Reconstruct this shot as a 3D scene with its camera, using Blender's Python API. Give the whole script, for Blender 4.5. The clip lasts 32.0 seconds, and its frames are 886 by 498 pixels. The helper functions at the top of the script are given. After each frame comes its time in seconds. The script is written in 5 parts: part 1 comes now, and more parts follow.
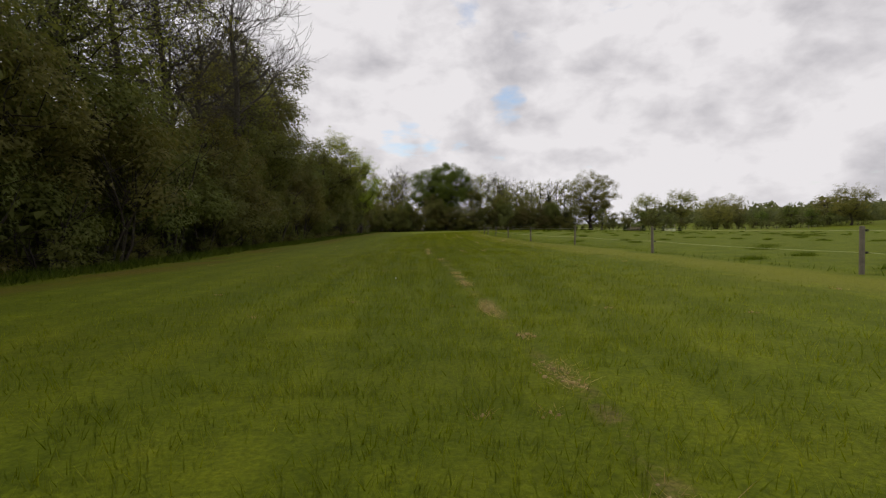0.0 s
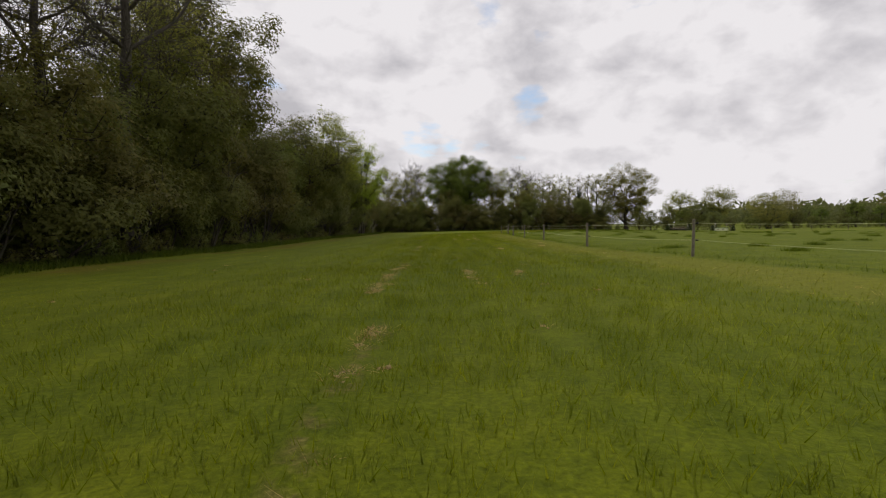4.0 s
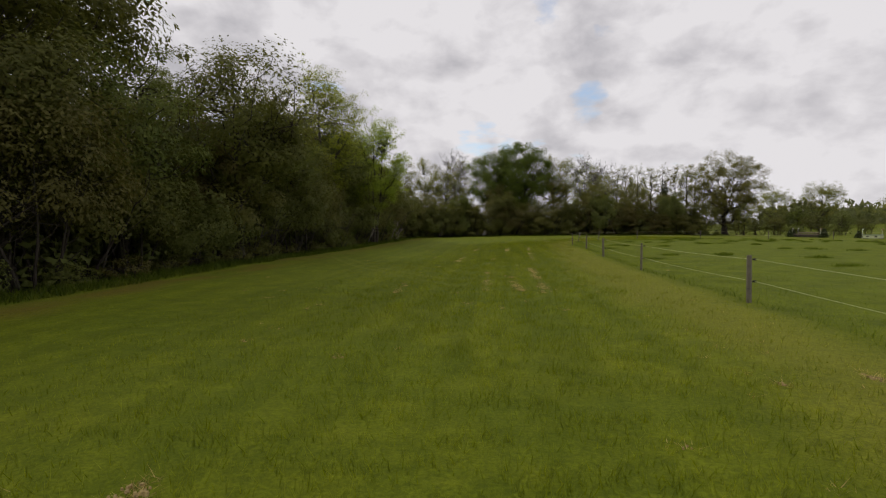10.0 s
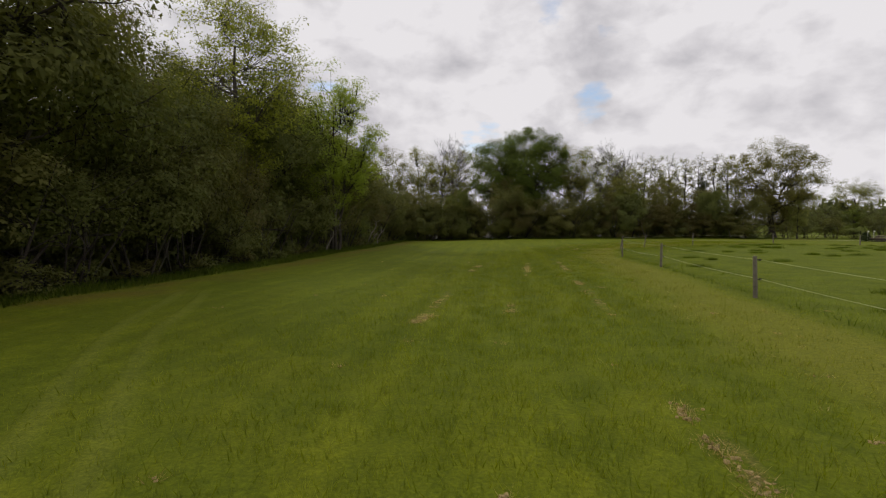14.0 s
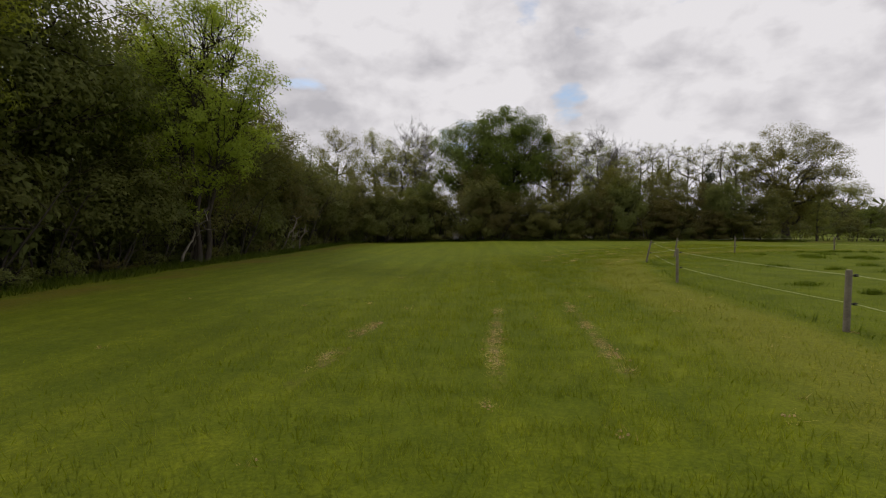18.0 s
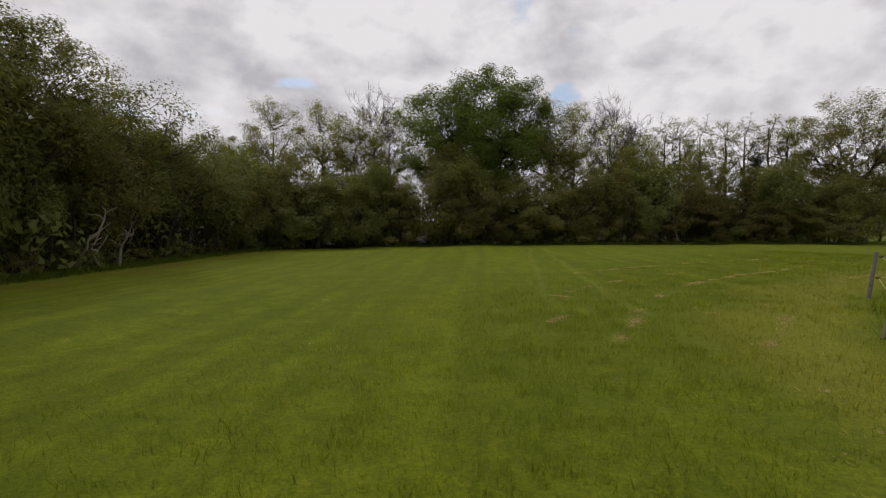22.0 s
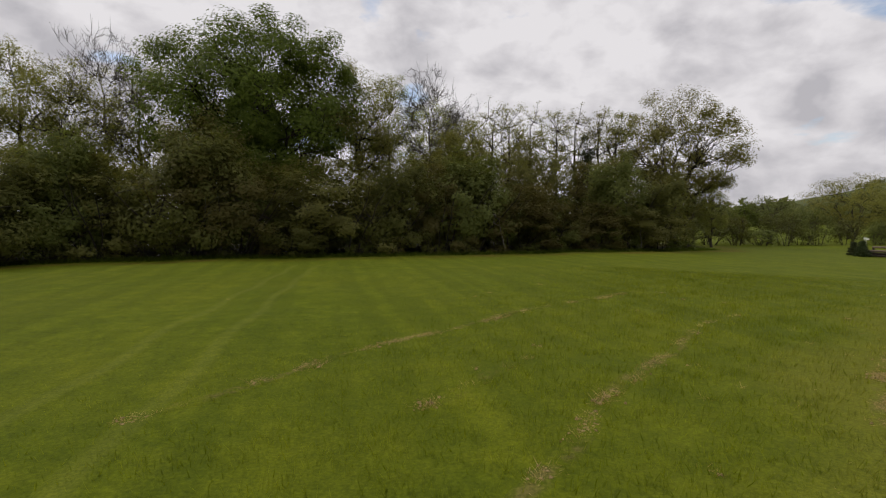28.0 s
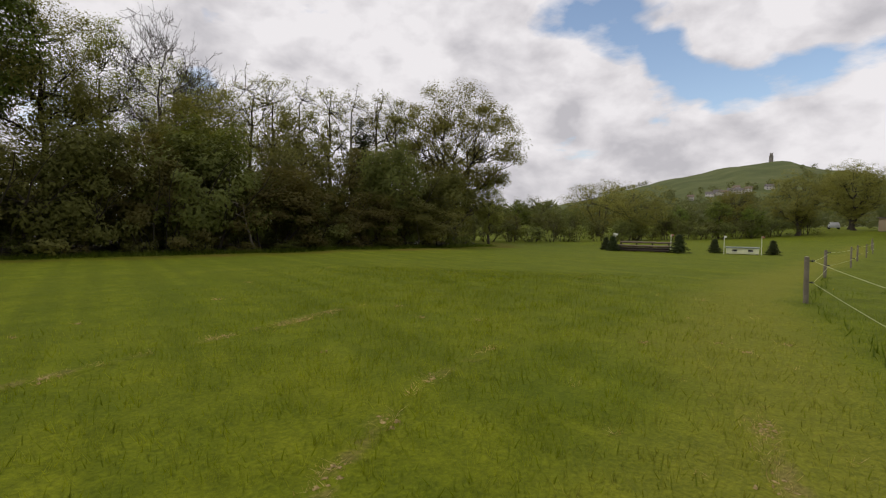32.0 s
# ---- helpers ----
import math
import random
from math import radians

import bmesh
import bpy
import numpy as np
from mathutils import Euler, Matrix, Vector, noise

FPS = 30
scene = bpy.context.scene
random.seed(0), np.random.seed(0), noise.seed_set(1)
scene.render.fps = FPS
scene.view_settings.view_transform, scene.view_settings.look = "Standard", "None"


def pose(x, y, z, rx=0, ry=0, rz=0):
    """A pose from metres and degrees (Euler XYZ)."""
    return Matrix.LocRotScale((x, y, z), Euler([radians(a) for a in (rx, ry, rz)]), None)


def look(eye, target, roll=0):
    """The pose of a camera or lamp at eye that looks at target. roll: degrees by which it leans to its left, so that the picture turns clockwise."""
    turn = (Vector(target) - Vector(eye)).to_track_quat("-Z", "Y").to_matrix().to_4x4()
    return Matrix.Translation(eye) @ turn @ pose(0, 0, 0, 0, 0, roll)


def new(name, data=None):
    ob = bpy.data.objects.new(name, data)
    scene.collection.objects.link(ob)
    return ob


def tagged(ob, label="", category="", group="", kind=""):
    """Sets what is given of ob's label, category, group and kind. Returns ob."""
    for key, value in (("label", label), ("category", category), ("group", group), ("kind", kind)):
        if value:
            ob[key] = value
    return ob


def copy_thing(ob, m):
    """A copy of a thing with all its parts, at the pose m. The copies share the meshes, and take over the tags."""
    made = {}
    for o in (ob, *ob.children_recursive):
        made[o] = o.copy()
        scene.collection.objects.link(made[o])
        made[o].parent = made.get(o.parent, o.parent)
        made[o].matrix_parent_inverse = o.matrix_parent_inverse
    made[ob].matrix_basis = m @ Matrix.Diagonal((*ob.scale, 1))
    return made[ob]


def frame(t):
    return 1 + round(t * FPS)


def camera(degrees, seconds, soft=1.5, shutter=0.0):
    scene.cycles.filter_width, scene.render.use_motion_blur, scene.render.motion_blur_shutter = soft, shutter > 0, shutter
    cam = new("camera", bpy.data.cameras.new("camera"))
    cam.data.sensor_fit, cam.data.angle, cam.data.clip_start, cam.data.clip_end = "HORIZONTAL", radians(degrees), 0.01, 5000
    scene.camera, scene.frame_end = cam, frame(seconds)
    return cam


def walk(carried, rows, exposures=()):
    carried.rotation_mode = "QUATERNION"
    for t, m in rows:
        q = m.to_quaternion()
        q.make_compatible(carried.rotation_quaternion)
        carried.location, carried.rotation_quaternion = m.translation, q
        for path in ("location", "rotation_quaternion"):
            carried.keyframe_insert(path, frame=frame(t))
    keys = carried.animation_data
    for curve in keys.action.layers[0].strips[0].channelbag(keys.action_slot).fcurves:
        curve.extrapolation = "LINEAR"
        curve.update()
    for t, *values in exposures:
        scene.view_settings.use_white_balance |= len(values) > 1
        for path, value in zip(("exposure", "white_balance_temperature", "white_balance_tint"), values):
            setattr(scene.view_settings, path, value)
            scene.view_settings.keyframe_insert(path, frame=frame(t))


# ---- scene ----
cam = camera(82.1, 32.0, soft=1.2)
PATH = [
    (0, (1.236, -56.675, 1.16), (1.303, -54.679, 1.071), -0.9),
    (0.5, (1.413, -54.893, 1.135), (1.472, -52.895, 1.048), -1.0),
    (1, (1.627, -53.423, 1.142), (1.651, -51.426, 1.053), -0.9),
    (1.5, (1.796, -51.823, 1.124), (1.804, -49.825, 1.035), -0.9),
    (2, (1.922, -50.129, 1.095), (1.922, -48.131, 1.005), -0.8),
    (2.5, (2.08, -48.295, 1.092), (2.072, -46.297, 1.003), -0.9),
    (3, (2.298, -46.713, 1.02), (2.286, -44.715, 0.933), -0.9),
    (3.5, (2.457, -45.121, 0.973), (2.442, -43.123, 0.887), -1.0),
    (5.5, (2.461, -38.293, 1.028), (2.446, -36.295, 0.94), -1.0),
    (6, (2.57, -36.4, 1.119), (2.552, -34.402, 1.034), -0.9),
    (6.5, (2.693, -34.418, 1.304), (2.673, -32.419, 1.221), -1.0),
    (7, (2.887, -32.497, 1.463), (2.867, -30.499, 1.378), -0.9),
    (7.5, (3.048, -30.563, 1.597), (3.028, -28.565, 1.513), -0.9),
    (8, (3.217, -28.705, 1.672), (3.093, -26.711, 1.589), -1.1),
    (8.5, (3.344, -26.932, 1.732), (3.136, -24.945, 1.646), -0.9),
    (9, (3.421, -25.271, 1.752), (3.203, -23.285, 1.665), -0.8),
    (9.5, (3.427, -23.669, 1.726), (3.204, -21.684, 1.639), -0.7),
    (10, (3.501, -21.992, 1.711), (3.273, -20.007, 1.625), -0.7),
    (10.5, (3.464, -20.437, 1.675), (3.232, -18.453, 1.589), -0.7),
    (11, (3.393, -18.741, 1.638), (3.158, -16.757, 1.553), -0.7),
    (11.5, (3.259, -16.873, 1.656), (3.021, -14.889, 1.569), -0.7),
    (12, (3.088, -14.825, 1.678), (2.851, -12.841, 1.592), -0.6),
    (12.5, (2.975, -12.641, 1.744), (2.736, -10.657, 1.659), -0.6),
    (13, (2.895, -10.566, 1.796), (2.655, -8.582, 1.71), -0.6),
    (13.5, (2.9, -8.551, 1.789), (2.661, -6.567, 1.705), -0.6),
    (15.5, (3.237, -1.692, 1.776), (2.989, 0.291, 1.687), -0.3),
    (16, (3.236, 0.063, 1.751), (3.004, 2.048, 1.66), -0.1),
    (16.5, (3.29, 1.848, 1.718), (3.103, 3.837, 1.628), -0.1),
    (17, (3.389, 3.653, 1.698), (3.221, 5.644, 1.609), -0.0),
    (17.5, (3.542, 5.549, 1.708), (3.382, 7.541, 1.619), -0.3),
    (18, (3.711, 7.492, 1.751), (3.558, 9.484, 1.662), -0.3),
    (18.5, (3.898, 9.505, 1.814), (3.749, 11.497, 1.722), -0.3),
    (19, (4.084, 11.547, 1.846), (3.94, 13.54, 1.754), -0.1),
    (19.5, (4.311, 13.621, 1.96), (4.169, 15.614, 1.864), 0.1),
    (20, (4.39, 15.724, 1.991), (4.253, 17.717, 1.895), 0.0),
    (20.5, (4.582, 17.916, 1.844), (4.446, 19.91, 1.756), -0.2),
    (21, (4.839, 19.996, 1.805), (4.705, 21.99, 1.714), 0.0),
    (21.5, (5.144, 22.132, 1.779), (5.011, 24.125, 1.687), -0.2),
    (22, (5.504, 24.293, 1.707), (5.372, 26.286, 1.615), -0.5),
    (22.5, (5.898, 26.368, 1.683), (5.77, 28.361, 1.589), -0.6),
    (23, (6.371, 28.352, 1.651), (6.25, 30.346, 1.556), -0.6),
    (23.5, (6.896, 30.227, 1.691), (6.89, 32.225, 1.594), -0.5),
    (24, (7.402, 31.743, 1.663), (7.508, 33.738, 1.566), -0.4),
    (24.5, (7.864, 32.681, 1.492), (8.086, 34.667, 1.393), -0.2),
    (25, (8.406, 33.401, 1.441), (8.723, 35.373, 1.342), -0.1),
    (25.5, (8.93, 34.06, 1.48), (9.267, 36.029, 1.382), -0.1),
    (27.5, (10.601, 35.974, 1.994), (10.927, 37.945, 1.89), -0.3),
    (28, (10.844, 36.107, 2.06), (11.29, 38.054, 1.955), -0.1),
    (28.5, (11.167, 36.212, 2.091), (12.065, 37.996, 1.995), 0.4),
    (29, (11.515, 36.441, 2.118), (12.634, 38.096, 2.028), 0.7),
    (29.5, (11.959, 36.788, 2.104), (13.091, 38.434, 2.012), 0.8),
    (30, (12.484, 37.292, 1.902), (13.621, 38.935, 1.808), 0.7),
    (30.5, (13.099, 37.948, 1.755), (14.238, 39.589, 1.661), 0.5),
    (31, (13.813, 38.765, 1.665), (14.955, 40.404, 1.569), 0.5),
    (31.5, (14.64, 39.675, 1.645), (15.784, 41.312, 1.543), 0.5),
    (32, (15.573, 40.699, 1.59), (16.718, 42.336, 1.486), 0.4),
]
walk(cam, [(t, look(eye, target, roll)) for t, eye, target, roll in PATH],
     [(0.0, -0.1, 6620, 11.5), (5.0, -0.06, 6620, 11.5), (7.5, -0.12, 6600, 11.5), (9.0, -0.2, 6600, 11.5), (12.0, -0.1, 6600, 11.5), (16.0, -0.15, 6600, 11.5), (21.0, -0.15, 6600, 11.5), (25.0, -0.13, 6600, 11.5), (28.0, -0.17, 6600, 11.5), (29.5, -0.05, 6620, 11.5), (32.0, -0.04, 6620, 11.5)])

# ---- sky and sun: bright broken cloud, soft high sun behind the wood ----
SUN_EL, SUN_AZ = 48.0, -62.0
world = bpy.data.worlds.new("sky")
scene.world = world
world.use_nodes = True


def wire(tree, a, b):
    tree.links.new(a, b)


def add(tree, kind, **values):
    n = tree.nodes.new(kind)
    for k, v in values.items():
        n.inputs[k].default_value = v
    return n


def maths(tree, op, a, b=None, clamp=False):
    n = tree.nodes.new("ShaderNodeMath")
    n.operation, n.use_clamp = op, clamp
    for i, v in enumerate((a, b)):
        if v is None:
            continue
        if isinstance(v, (int, float)):
            n.inputs[i].default_value = v
        else:
            wire(tree, v, n.inputs[i])
    return n.outputs[0]


def ramp(tree, fac, stops):
    n = tree.nodes.new("ShaderNodeValToRGB")
    el = n.color_ramp.elements
    while len(el) < len(stops):
        el.new(0.5)
    for e, (p, c) in zip(el, stops):
        e.position = p
        e.color = (*c, 1) if len(c) == 3 else c
    wire(tree, fac, n.inputs[0])
    return n.outputs[0]


def mixed(tree, fac, a, b, mode="MIX"):
    n = tree.nodes.new("ShaderNodeMix")
    n.data_type, n.blend_type = "RGBA", mode
    for i, v in ((0, fac), (6, a), (7, b)):
        if isinstance(v, (int, float)):
            n.inputs[i].default_value = v
        elif isinstance(v, tuple):
            n.inputs[i].default_value = (*v, 1)
        else:
            wire(tree, v, n.inputs[i])
    return n.outputs[2]


def grain(tree, vector, scale, detail=4.0, rough=0.55, distort=0.0):
    n = add(tree, "ShaderNodeTexNoise", Scale=scale, Detail=detail, Roughness=rough, Distortion=distort)
    if vector is not None:
        wire(tree, vector, n.inputs["Vector"])
    return n.outputs["Fac"]


# thin places in the cloud: azimuth from +y, elevation, width, depth
GAPS = [(9.4, 12.9, 3.0, 0.54), (-1.9, 9.0, 3.6, 0.42), (2.6, 8.5, 3.0, 0.36), (-6.2, 9.8, 3.0, 0.3), (-10, 15.5, 8, -0.35), (7.0, 8.0, 4.0, 0.12), (-2, 17.5, 8.0, -0.3), (6.5, 24.5, 4.0, 0.08), (14, 24.5, 9.0, -0.1), (20.5, 21.6, 4.5, 0.2),
        (31.0, 23.2, 4.5, 0.26), (39, 23.6, 4.0, 0.2), (46, 22.0, 4.5, 0.2), (52.3, 19.6, 4.5, 0.26), (58.4, 16.4, 3.0, 0.28), (62.1, 13.2, 3.6, 0.3), (68.5, 12.6, 4.5, 0.26), (64.5, 11.2, 3.0, 0.24), (74, 13.5, 5, 0.14), (66, 18.5, 6, -0.35), (36, 16, 9, -0.15),
        (84, 20, 10, 0.1), (-40, 35, 12, 0.1), (120, 40, 15, 0.12), (180, 35, 15, 0.12), (-120, 45, 15, 0.1)]


def build_sky():
    tree = world.node_tree
    tree.nodes.clear()
    sky = tree.nodes.new("ShaderNodeTexSky")
    sky.sky_type, sky.sun_disc = "NISHITA", False
    sky.sun_elevation, sky.sun_rotation = radians(SUN_EL), radians(SUN_AZ)
    way = tree.nodes.new("ShaderNodeTexCoord").outputs["Generated"]
    split = tree.nodes.new("ShaderNodeSeparateXYZ")
    wire(tree, way, split.inputs[0])
    deep = maths(tree, "ADD", maths(tree, "MAXIMUM", split.outputs[2], 0.0), 0.17)
    flat = tree.nodes.new("ShaderNodeCombineXYZ")
    wire(tree, maths(tree, "DIVIDE", split.outputs[0], deep), flat.inputs[0])
    wire(tree, maths(tree, "DIVIDE", split.outputs[1], deep), flat.inputs[1])
    flat.inputs[2].default_value = 3.7
    cover = grain(tree, flat.outputs[0], 1.25, 8.0, 0.57, 0.1)
    for az, el, wide, deepness in GAPS:
        a, e = radians(az), radians(el)
        dot = tree.nodes.new("ShaderNodeVectorMath")
        dot.operation = "DOT_PRODUCT"
        wire(tree, way, dot.inputs[0])
        dot.inputs[1].default_value = (math.sin(a) * math.cos(e), math.cos(a) * math.cos(e), math.sin(e))
        near = tree.nodes.new("ShaderNodeMapRange")
        near.interpolation_type = "SMOOTHSTEP"
        near.inputs[1].default_value, near.inputs[2].default_value = math.cos(radians(wide * 1.1)), 1.0
        near.inputs[3].default_value, near.inputs[4].default_value = 0.0, deepness * 0.4
        wire(tree, dot.outputs["Value"], near.inputs[0])
        cover = maths(tree, "SUBTRACT", cover, near.outputs[0])
    mask = ramp(tree, cover, [(0.27, (0, 0, 0)), (0.37, (1, 1, 1))])
    puffs = tree.nodes.new("ShaderNodeMapping")
    puffs.inputs["Scale"].default_value = (1, 1, 1.6)
    wire(tree, way, puffs.inputs[0])
    shade = maths(tree, "ADD", maths(tree, "MULTIPLY", grain(tree, puffs.outputs[0], 3.6, 4.0, 0.5, 0.0), 0.5), maths(tree, "MULTIPLY", grain(tree, puffs.outputs[0], 10.0, 6.0, 0.52, 0.15), 0.5))
    body = ramp(tree, shade, [(0.38, (5.3, 5.25, 5.6)), (0.465, (7.0, 6.9, 7.2)), (0.55, (8.6, 8.5, 8.75))])
    blue = mixed(tree, 1.0, sky.outputs[0], (1.7, 1.65, 1.6), "MULTIPLY")
    both = mixed(tree, mask, blue, body)
    ground = tree.nodes.new("ShaderNodeBackground")
    ground.inputs["Strength"].default_value = 0.1
    wire(tree, both, ground.inputs["Color"])
    out = tree.nodes.new("ShaderNodeOutputWorld")
    wire(tree, ground.outputs[0], out.inputs[0])


build_sky()
sun_data = bpy.data.lights.new("sun", "SUN")
sun_data.energy, sun_data.angle, sun_data.color = 1.1, radians(14), (1.0, 0.96, 0.9)
sun = new("sun", sun_data)
sa, se = radians(SUN_AZ), radians(SUN_EL)
sun.matrix_world = look((0, 0, 60), Vector((0, 0, 60)) - 10 * Vector((math.sin(sa) * math.cos(se), math.cos(sa) * math.cos(se), math.sin(se))))


# ---- materials ----
def material(name):
    m = bpy.data.materials.new(name)
    m.use_nodes = True
    m.node_tree.nodes.clear()
    return m, m.node_tree


def finish(tree, colour, rough=0.8, bump=None, strength=0.3, distance=0.02, metallic=0.0, spec=0.3, thin=0.0):
    b = add(tree, "ShaderNodeBsdfPrincipled", Roughness=rough, Metallic=metallic)
    b.inputs["Specular IOR Level"].default_value = spec
    if isinstance(colour, tuple):
        b.inputs["Base Color"].default_value = (*colour, 1)
    else:
        wire(tree, colour, b.inputs["Base Color"])
    if bump is not None:
        n = add(tree, "ShaderNodeBump", Strength=strength, Distance=distance)
        wire(tree, bump, n.inputs["Height"])
        wire(tree, n.outputs[0], b.inputs["Normal"])
    out = tree.nodes.new("ShaderNodeOutputMaterial")
    surface = b.outputs[0]
    if thin:
        t = tree.nodes.new("ShaderNodeBsdfTranslucent")
        if isinstance(colour, tuple):
            t.inputs[0].default_value = (*colour, 1)
        else:
            wire(tree, mixed(tree, 1.0, colour, (1.5, 1.45, 0.9), "MULTIPLY"), t.inputs[0])
        mix = tree.nodes.new("ShaderNodeMixShader")
        mix.inputs[0].default_value = thin
        wire(tree, surface, mix.inputs[1])
        wire(tree, t.outputs[0], mix.inputs[2])
        surface = mix.outputs[0]
    wire(tree, surface, out.inputs[0])


def place(tree):
    return tree.nodes.new("ShaderNodeNewGeometry").outputs["Position"]


def local(tree):
    return tree.nodes.new("ShaderNodeTexCoord").outputs["Object"]


def leaf_material(name, dark, mid, light, thin=0.52):
    m, tree = material(name)
    geo = tree.nodes.new("ShaderNodeNewGeometry")
    info = tree.nodes.new("ShaderNodeObjectInfo")
    c = ramp(tree, geo.outputs["Random Per Island"], [(0.0, tuple(0.5 * (p + q) for p, q in zip(dark, mid))), (0.5, mid), (1.0, tuple(0.5 * (p + q) for p, q in zip(light, mid)))])
    patch = grain(tree, geo.outputs["Position"], 0.55, 2.0)
    c = mixed(tree, maths(tree, "MULTIPLY", patch, 0.5), c, tuple(0.6 * v for v in mid), "MIX")
    hsv = tree.nodes.new("ShaderNodeHueSaturation")
    wire(tree, c, hsv.inputs["Color"])
    wire(tree, maths(tree, "ADD", maths(tree, "MULTIPLY", info.outputs["Random"], 0.035), 0.4825), hsv.inputs["Hue"])
    wire(tree, maths(tree, "ADD", maths(tree, "MULTIPLY", info.outputs["Random"], 0.4), 0.9), hsv.inputs["Value"])
    finish(tree, hsv.outputs[0], 0.6, spec=0.1, thin=thin)
    return m


LEAF_OAK = leaf_material("oak_leaves", (0.062, 0.084, 0.014), (0.108, 0.138, 0.022), (0.185, 0.215, 0.042), 0.4)
LEAF_HEDGE = leaf_material("hedge_leaves", (0.073, 0.085, 0.023), (0.126, 0.140, 0.036), (0.20, 0.212, 0.058), 0.43)
LEAF_BROWN = leaf_material("bronze_leaves", (0.086, 0.082, 0.026), (0.138, 0.129, 0.038), (0.205, 0.187, 0.06), 0.43)
LEAF_LIME = leaf_material("fresh_leaves", (0.160, 0.195, 0.024), (0.258, 0.295, 0.04), (0.36, 0.39, 0.08), 0.5)
LEAF_SPARSE = leaf_material("young_leaves", (0.128, 0.136, 0.034), (0.195, 0.20, 0.05), (0.285, 0.28, 0.08), 0.47)
LEAF_DARK = leaf_material("conifer_needles", (0.020, 0.029, 0.009), (0.037, 0.050, 0.015), (0.063, 0.076, 0.024), 0.1)
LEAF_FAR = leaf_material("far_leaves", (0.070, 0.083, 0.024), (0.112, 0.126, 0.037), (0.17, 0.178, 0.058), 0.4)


def bark_material(name, a, b):
    m, tree = material(name)
    p = local(tree)
    stretch = tree.nodes.new("ShaderNodeMapping")
    stretch.inputs["Scale"].default_value = (9, 9, 1.6)
    wire(tree, p, stretch.inputs[0])
    g = grain(tree, stretch.outputs[0], 1.6, 5.0, 0.65)
    moss = grain(tree, p, 1.2, 3.0)
    c = ramp(tree, g, [(0.3, a), (0.7, b)])
    c = mixed(tree, ramp(tree, moss, [(0.5, (0, 0, 0)), (0.7, (0.5, 0.5, 0.5))]), c, (0.055, 0.065, 0.025))
    finish(tree, c, 0.9, g, 0.6, 0.03, spec=0.15)
    return m


BARK = bark_material("bark", (0.026, 0.021, 0.016), (0.075, 0.062, 0.048))
BARK_PALE = bark_material("pale_bark", (0.05, 0.043, 0.036), (0.125, 0.108, 0.09))


def plain(name, colour, rough=0.7, var=0.25, scale=8.0, bump=0.2, metallic=0.0):
    m, tree = material(name)
    p = local(tree)
    a, b = grain(tree, p, scale, 5.0, 0.6), grain(tree, p, scale * 0.17, 2.0)
    f = maths(tree, "MULTIPLY", maths(tree, "ADD", a, b), 0.5)
    c = ramp(tree, f, [(0.3, tuple(v * (1 - var) for v in colour)), (0.7, tuple(min(1, v * (1 + var)) for v in colour))])
    finish(tree, c, rough, a, bump, 0.01, metallic)
    return m


# ---- plan: fence line, wood edge, scraped lines and wheel marks ----
FENCE = [(12.0, -82.0), (11.6, -73.0), (11.2, -64.0), (10.8, -55.0), (10.4, -46.3), (9.9, -37.5), (9.35, -29.2), (8.6, -21.2), (8.75, -10.5), (8.85, -1.7), (9.0, 6.4), (9.7, 16.3), (9.7, 23.6),
         (11.4, 32.0), (14.2, 36.15), (19.55, 40.75), (28.4, 45.2), (37.7, 47.9), (46.5, 49.7), (55.5, 52.0), (64.5, 54.0), (73.5, 56.0), (82.5, 58.5), (92.0, 61.0)]
LEANING = {13: 0.2, 14: 0.13}
WOOD = [(-9.5, -95.0), (-9.3, -70.0), (-9.0, -47.0), (-9.2, -30.0), (-9.2, -12.0), (-9.4, 0.0), (-9.2, 12.0), (-9.6, 24.0), (-10.0, 36.0), (-10.4, 46.0), (-10.8, 56.0), (-9.6, 62.5),
        (-5.0, 66.0), (0.0, 67.0), (14.0, 67.0), (24.0, 69.5), (34.0, 71.5), (44.0, 75.0)]
SCRAPES = [((2.35, -58), (2.25, -51.2)), ((2.25, -51.2), (2.0, -44.4)), ((2.0, -44.4), (1.75, -38.0)), ((1.35, -36), (1.35, -29)), ((1.15, -22.5), (1.1, -18.8)), ((0.7, -9), (0.6, -6)), ((1.35, 2.5), (1.5, 8)),
           ((1.6, 12.5), (1.8, 16.5)), ((3.0, -35), (2.9, -31.8)), ((3.1, -9), (3.0, -3.5)), ((3.1, 3.5), (3.1, 5.2)), ((3.8, 12.5), (4.05, 18.5)), ((3.9, -33.2), (4.1, -32.2)), ((4.0, -8.8), (3.8, -5)),
           ((4.8, -22), (4.8, -20.5)), ((4.6, -9.2), (4.7, -1.5)), ((5.1, 3.5), (5.2, 10)), ((5.4, 12.8), (5.6, 19.2)), ((3.5, 31.2), (3.8, 31.7)), ((6.8, 33.4), (7.3, 34.2)), ((7.3, 31.3), (8.9, 34.9)),
           ((9.5, 31.5), (11.3, 34)), ((9.2, 35.8), (11.1, 38.3)), ((11.1, 38.3), (13.9, 41.3)), ((13.9, 41.3), (18.0, 44.65)), ((18.0, 44.65), (20.0, 45.8)), ((7.8, 37.4), (9.8, 39.7)), ((8.8, 41.8), (11.4, 44.3)),
           ((11.4, 44.3), (16.4, 47.8)), ((16.4, 47.8), (20.4, 49.8)), ((11.9, 41.5), (13.8, 43.2)), ((15.9, 39.6), (18.1, 41.4)), ((18.1, 41.4), (20.7, 42.9)), ((8.1, 36.1), (7.3, 36.8)), ((6.8, -20.2), (7.5, -16))]
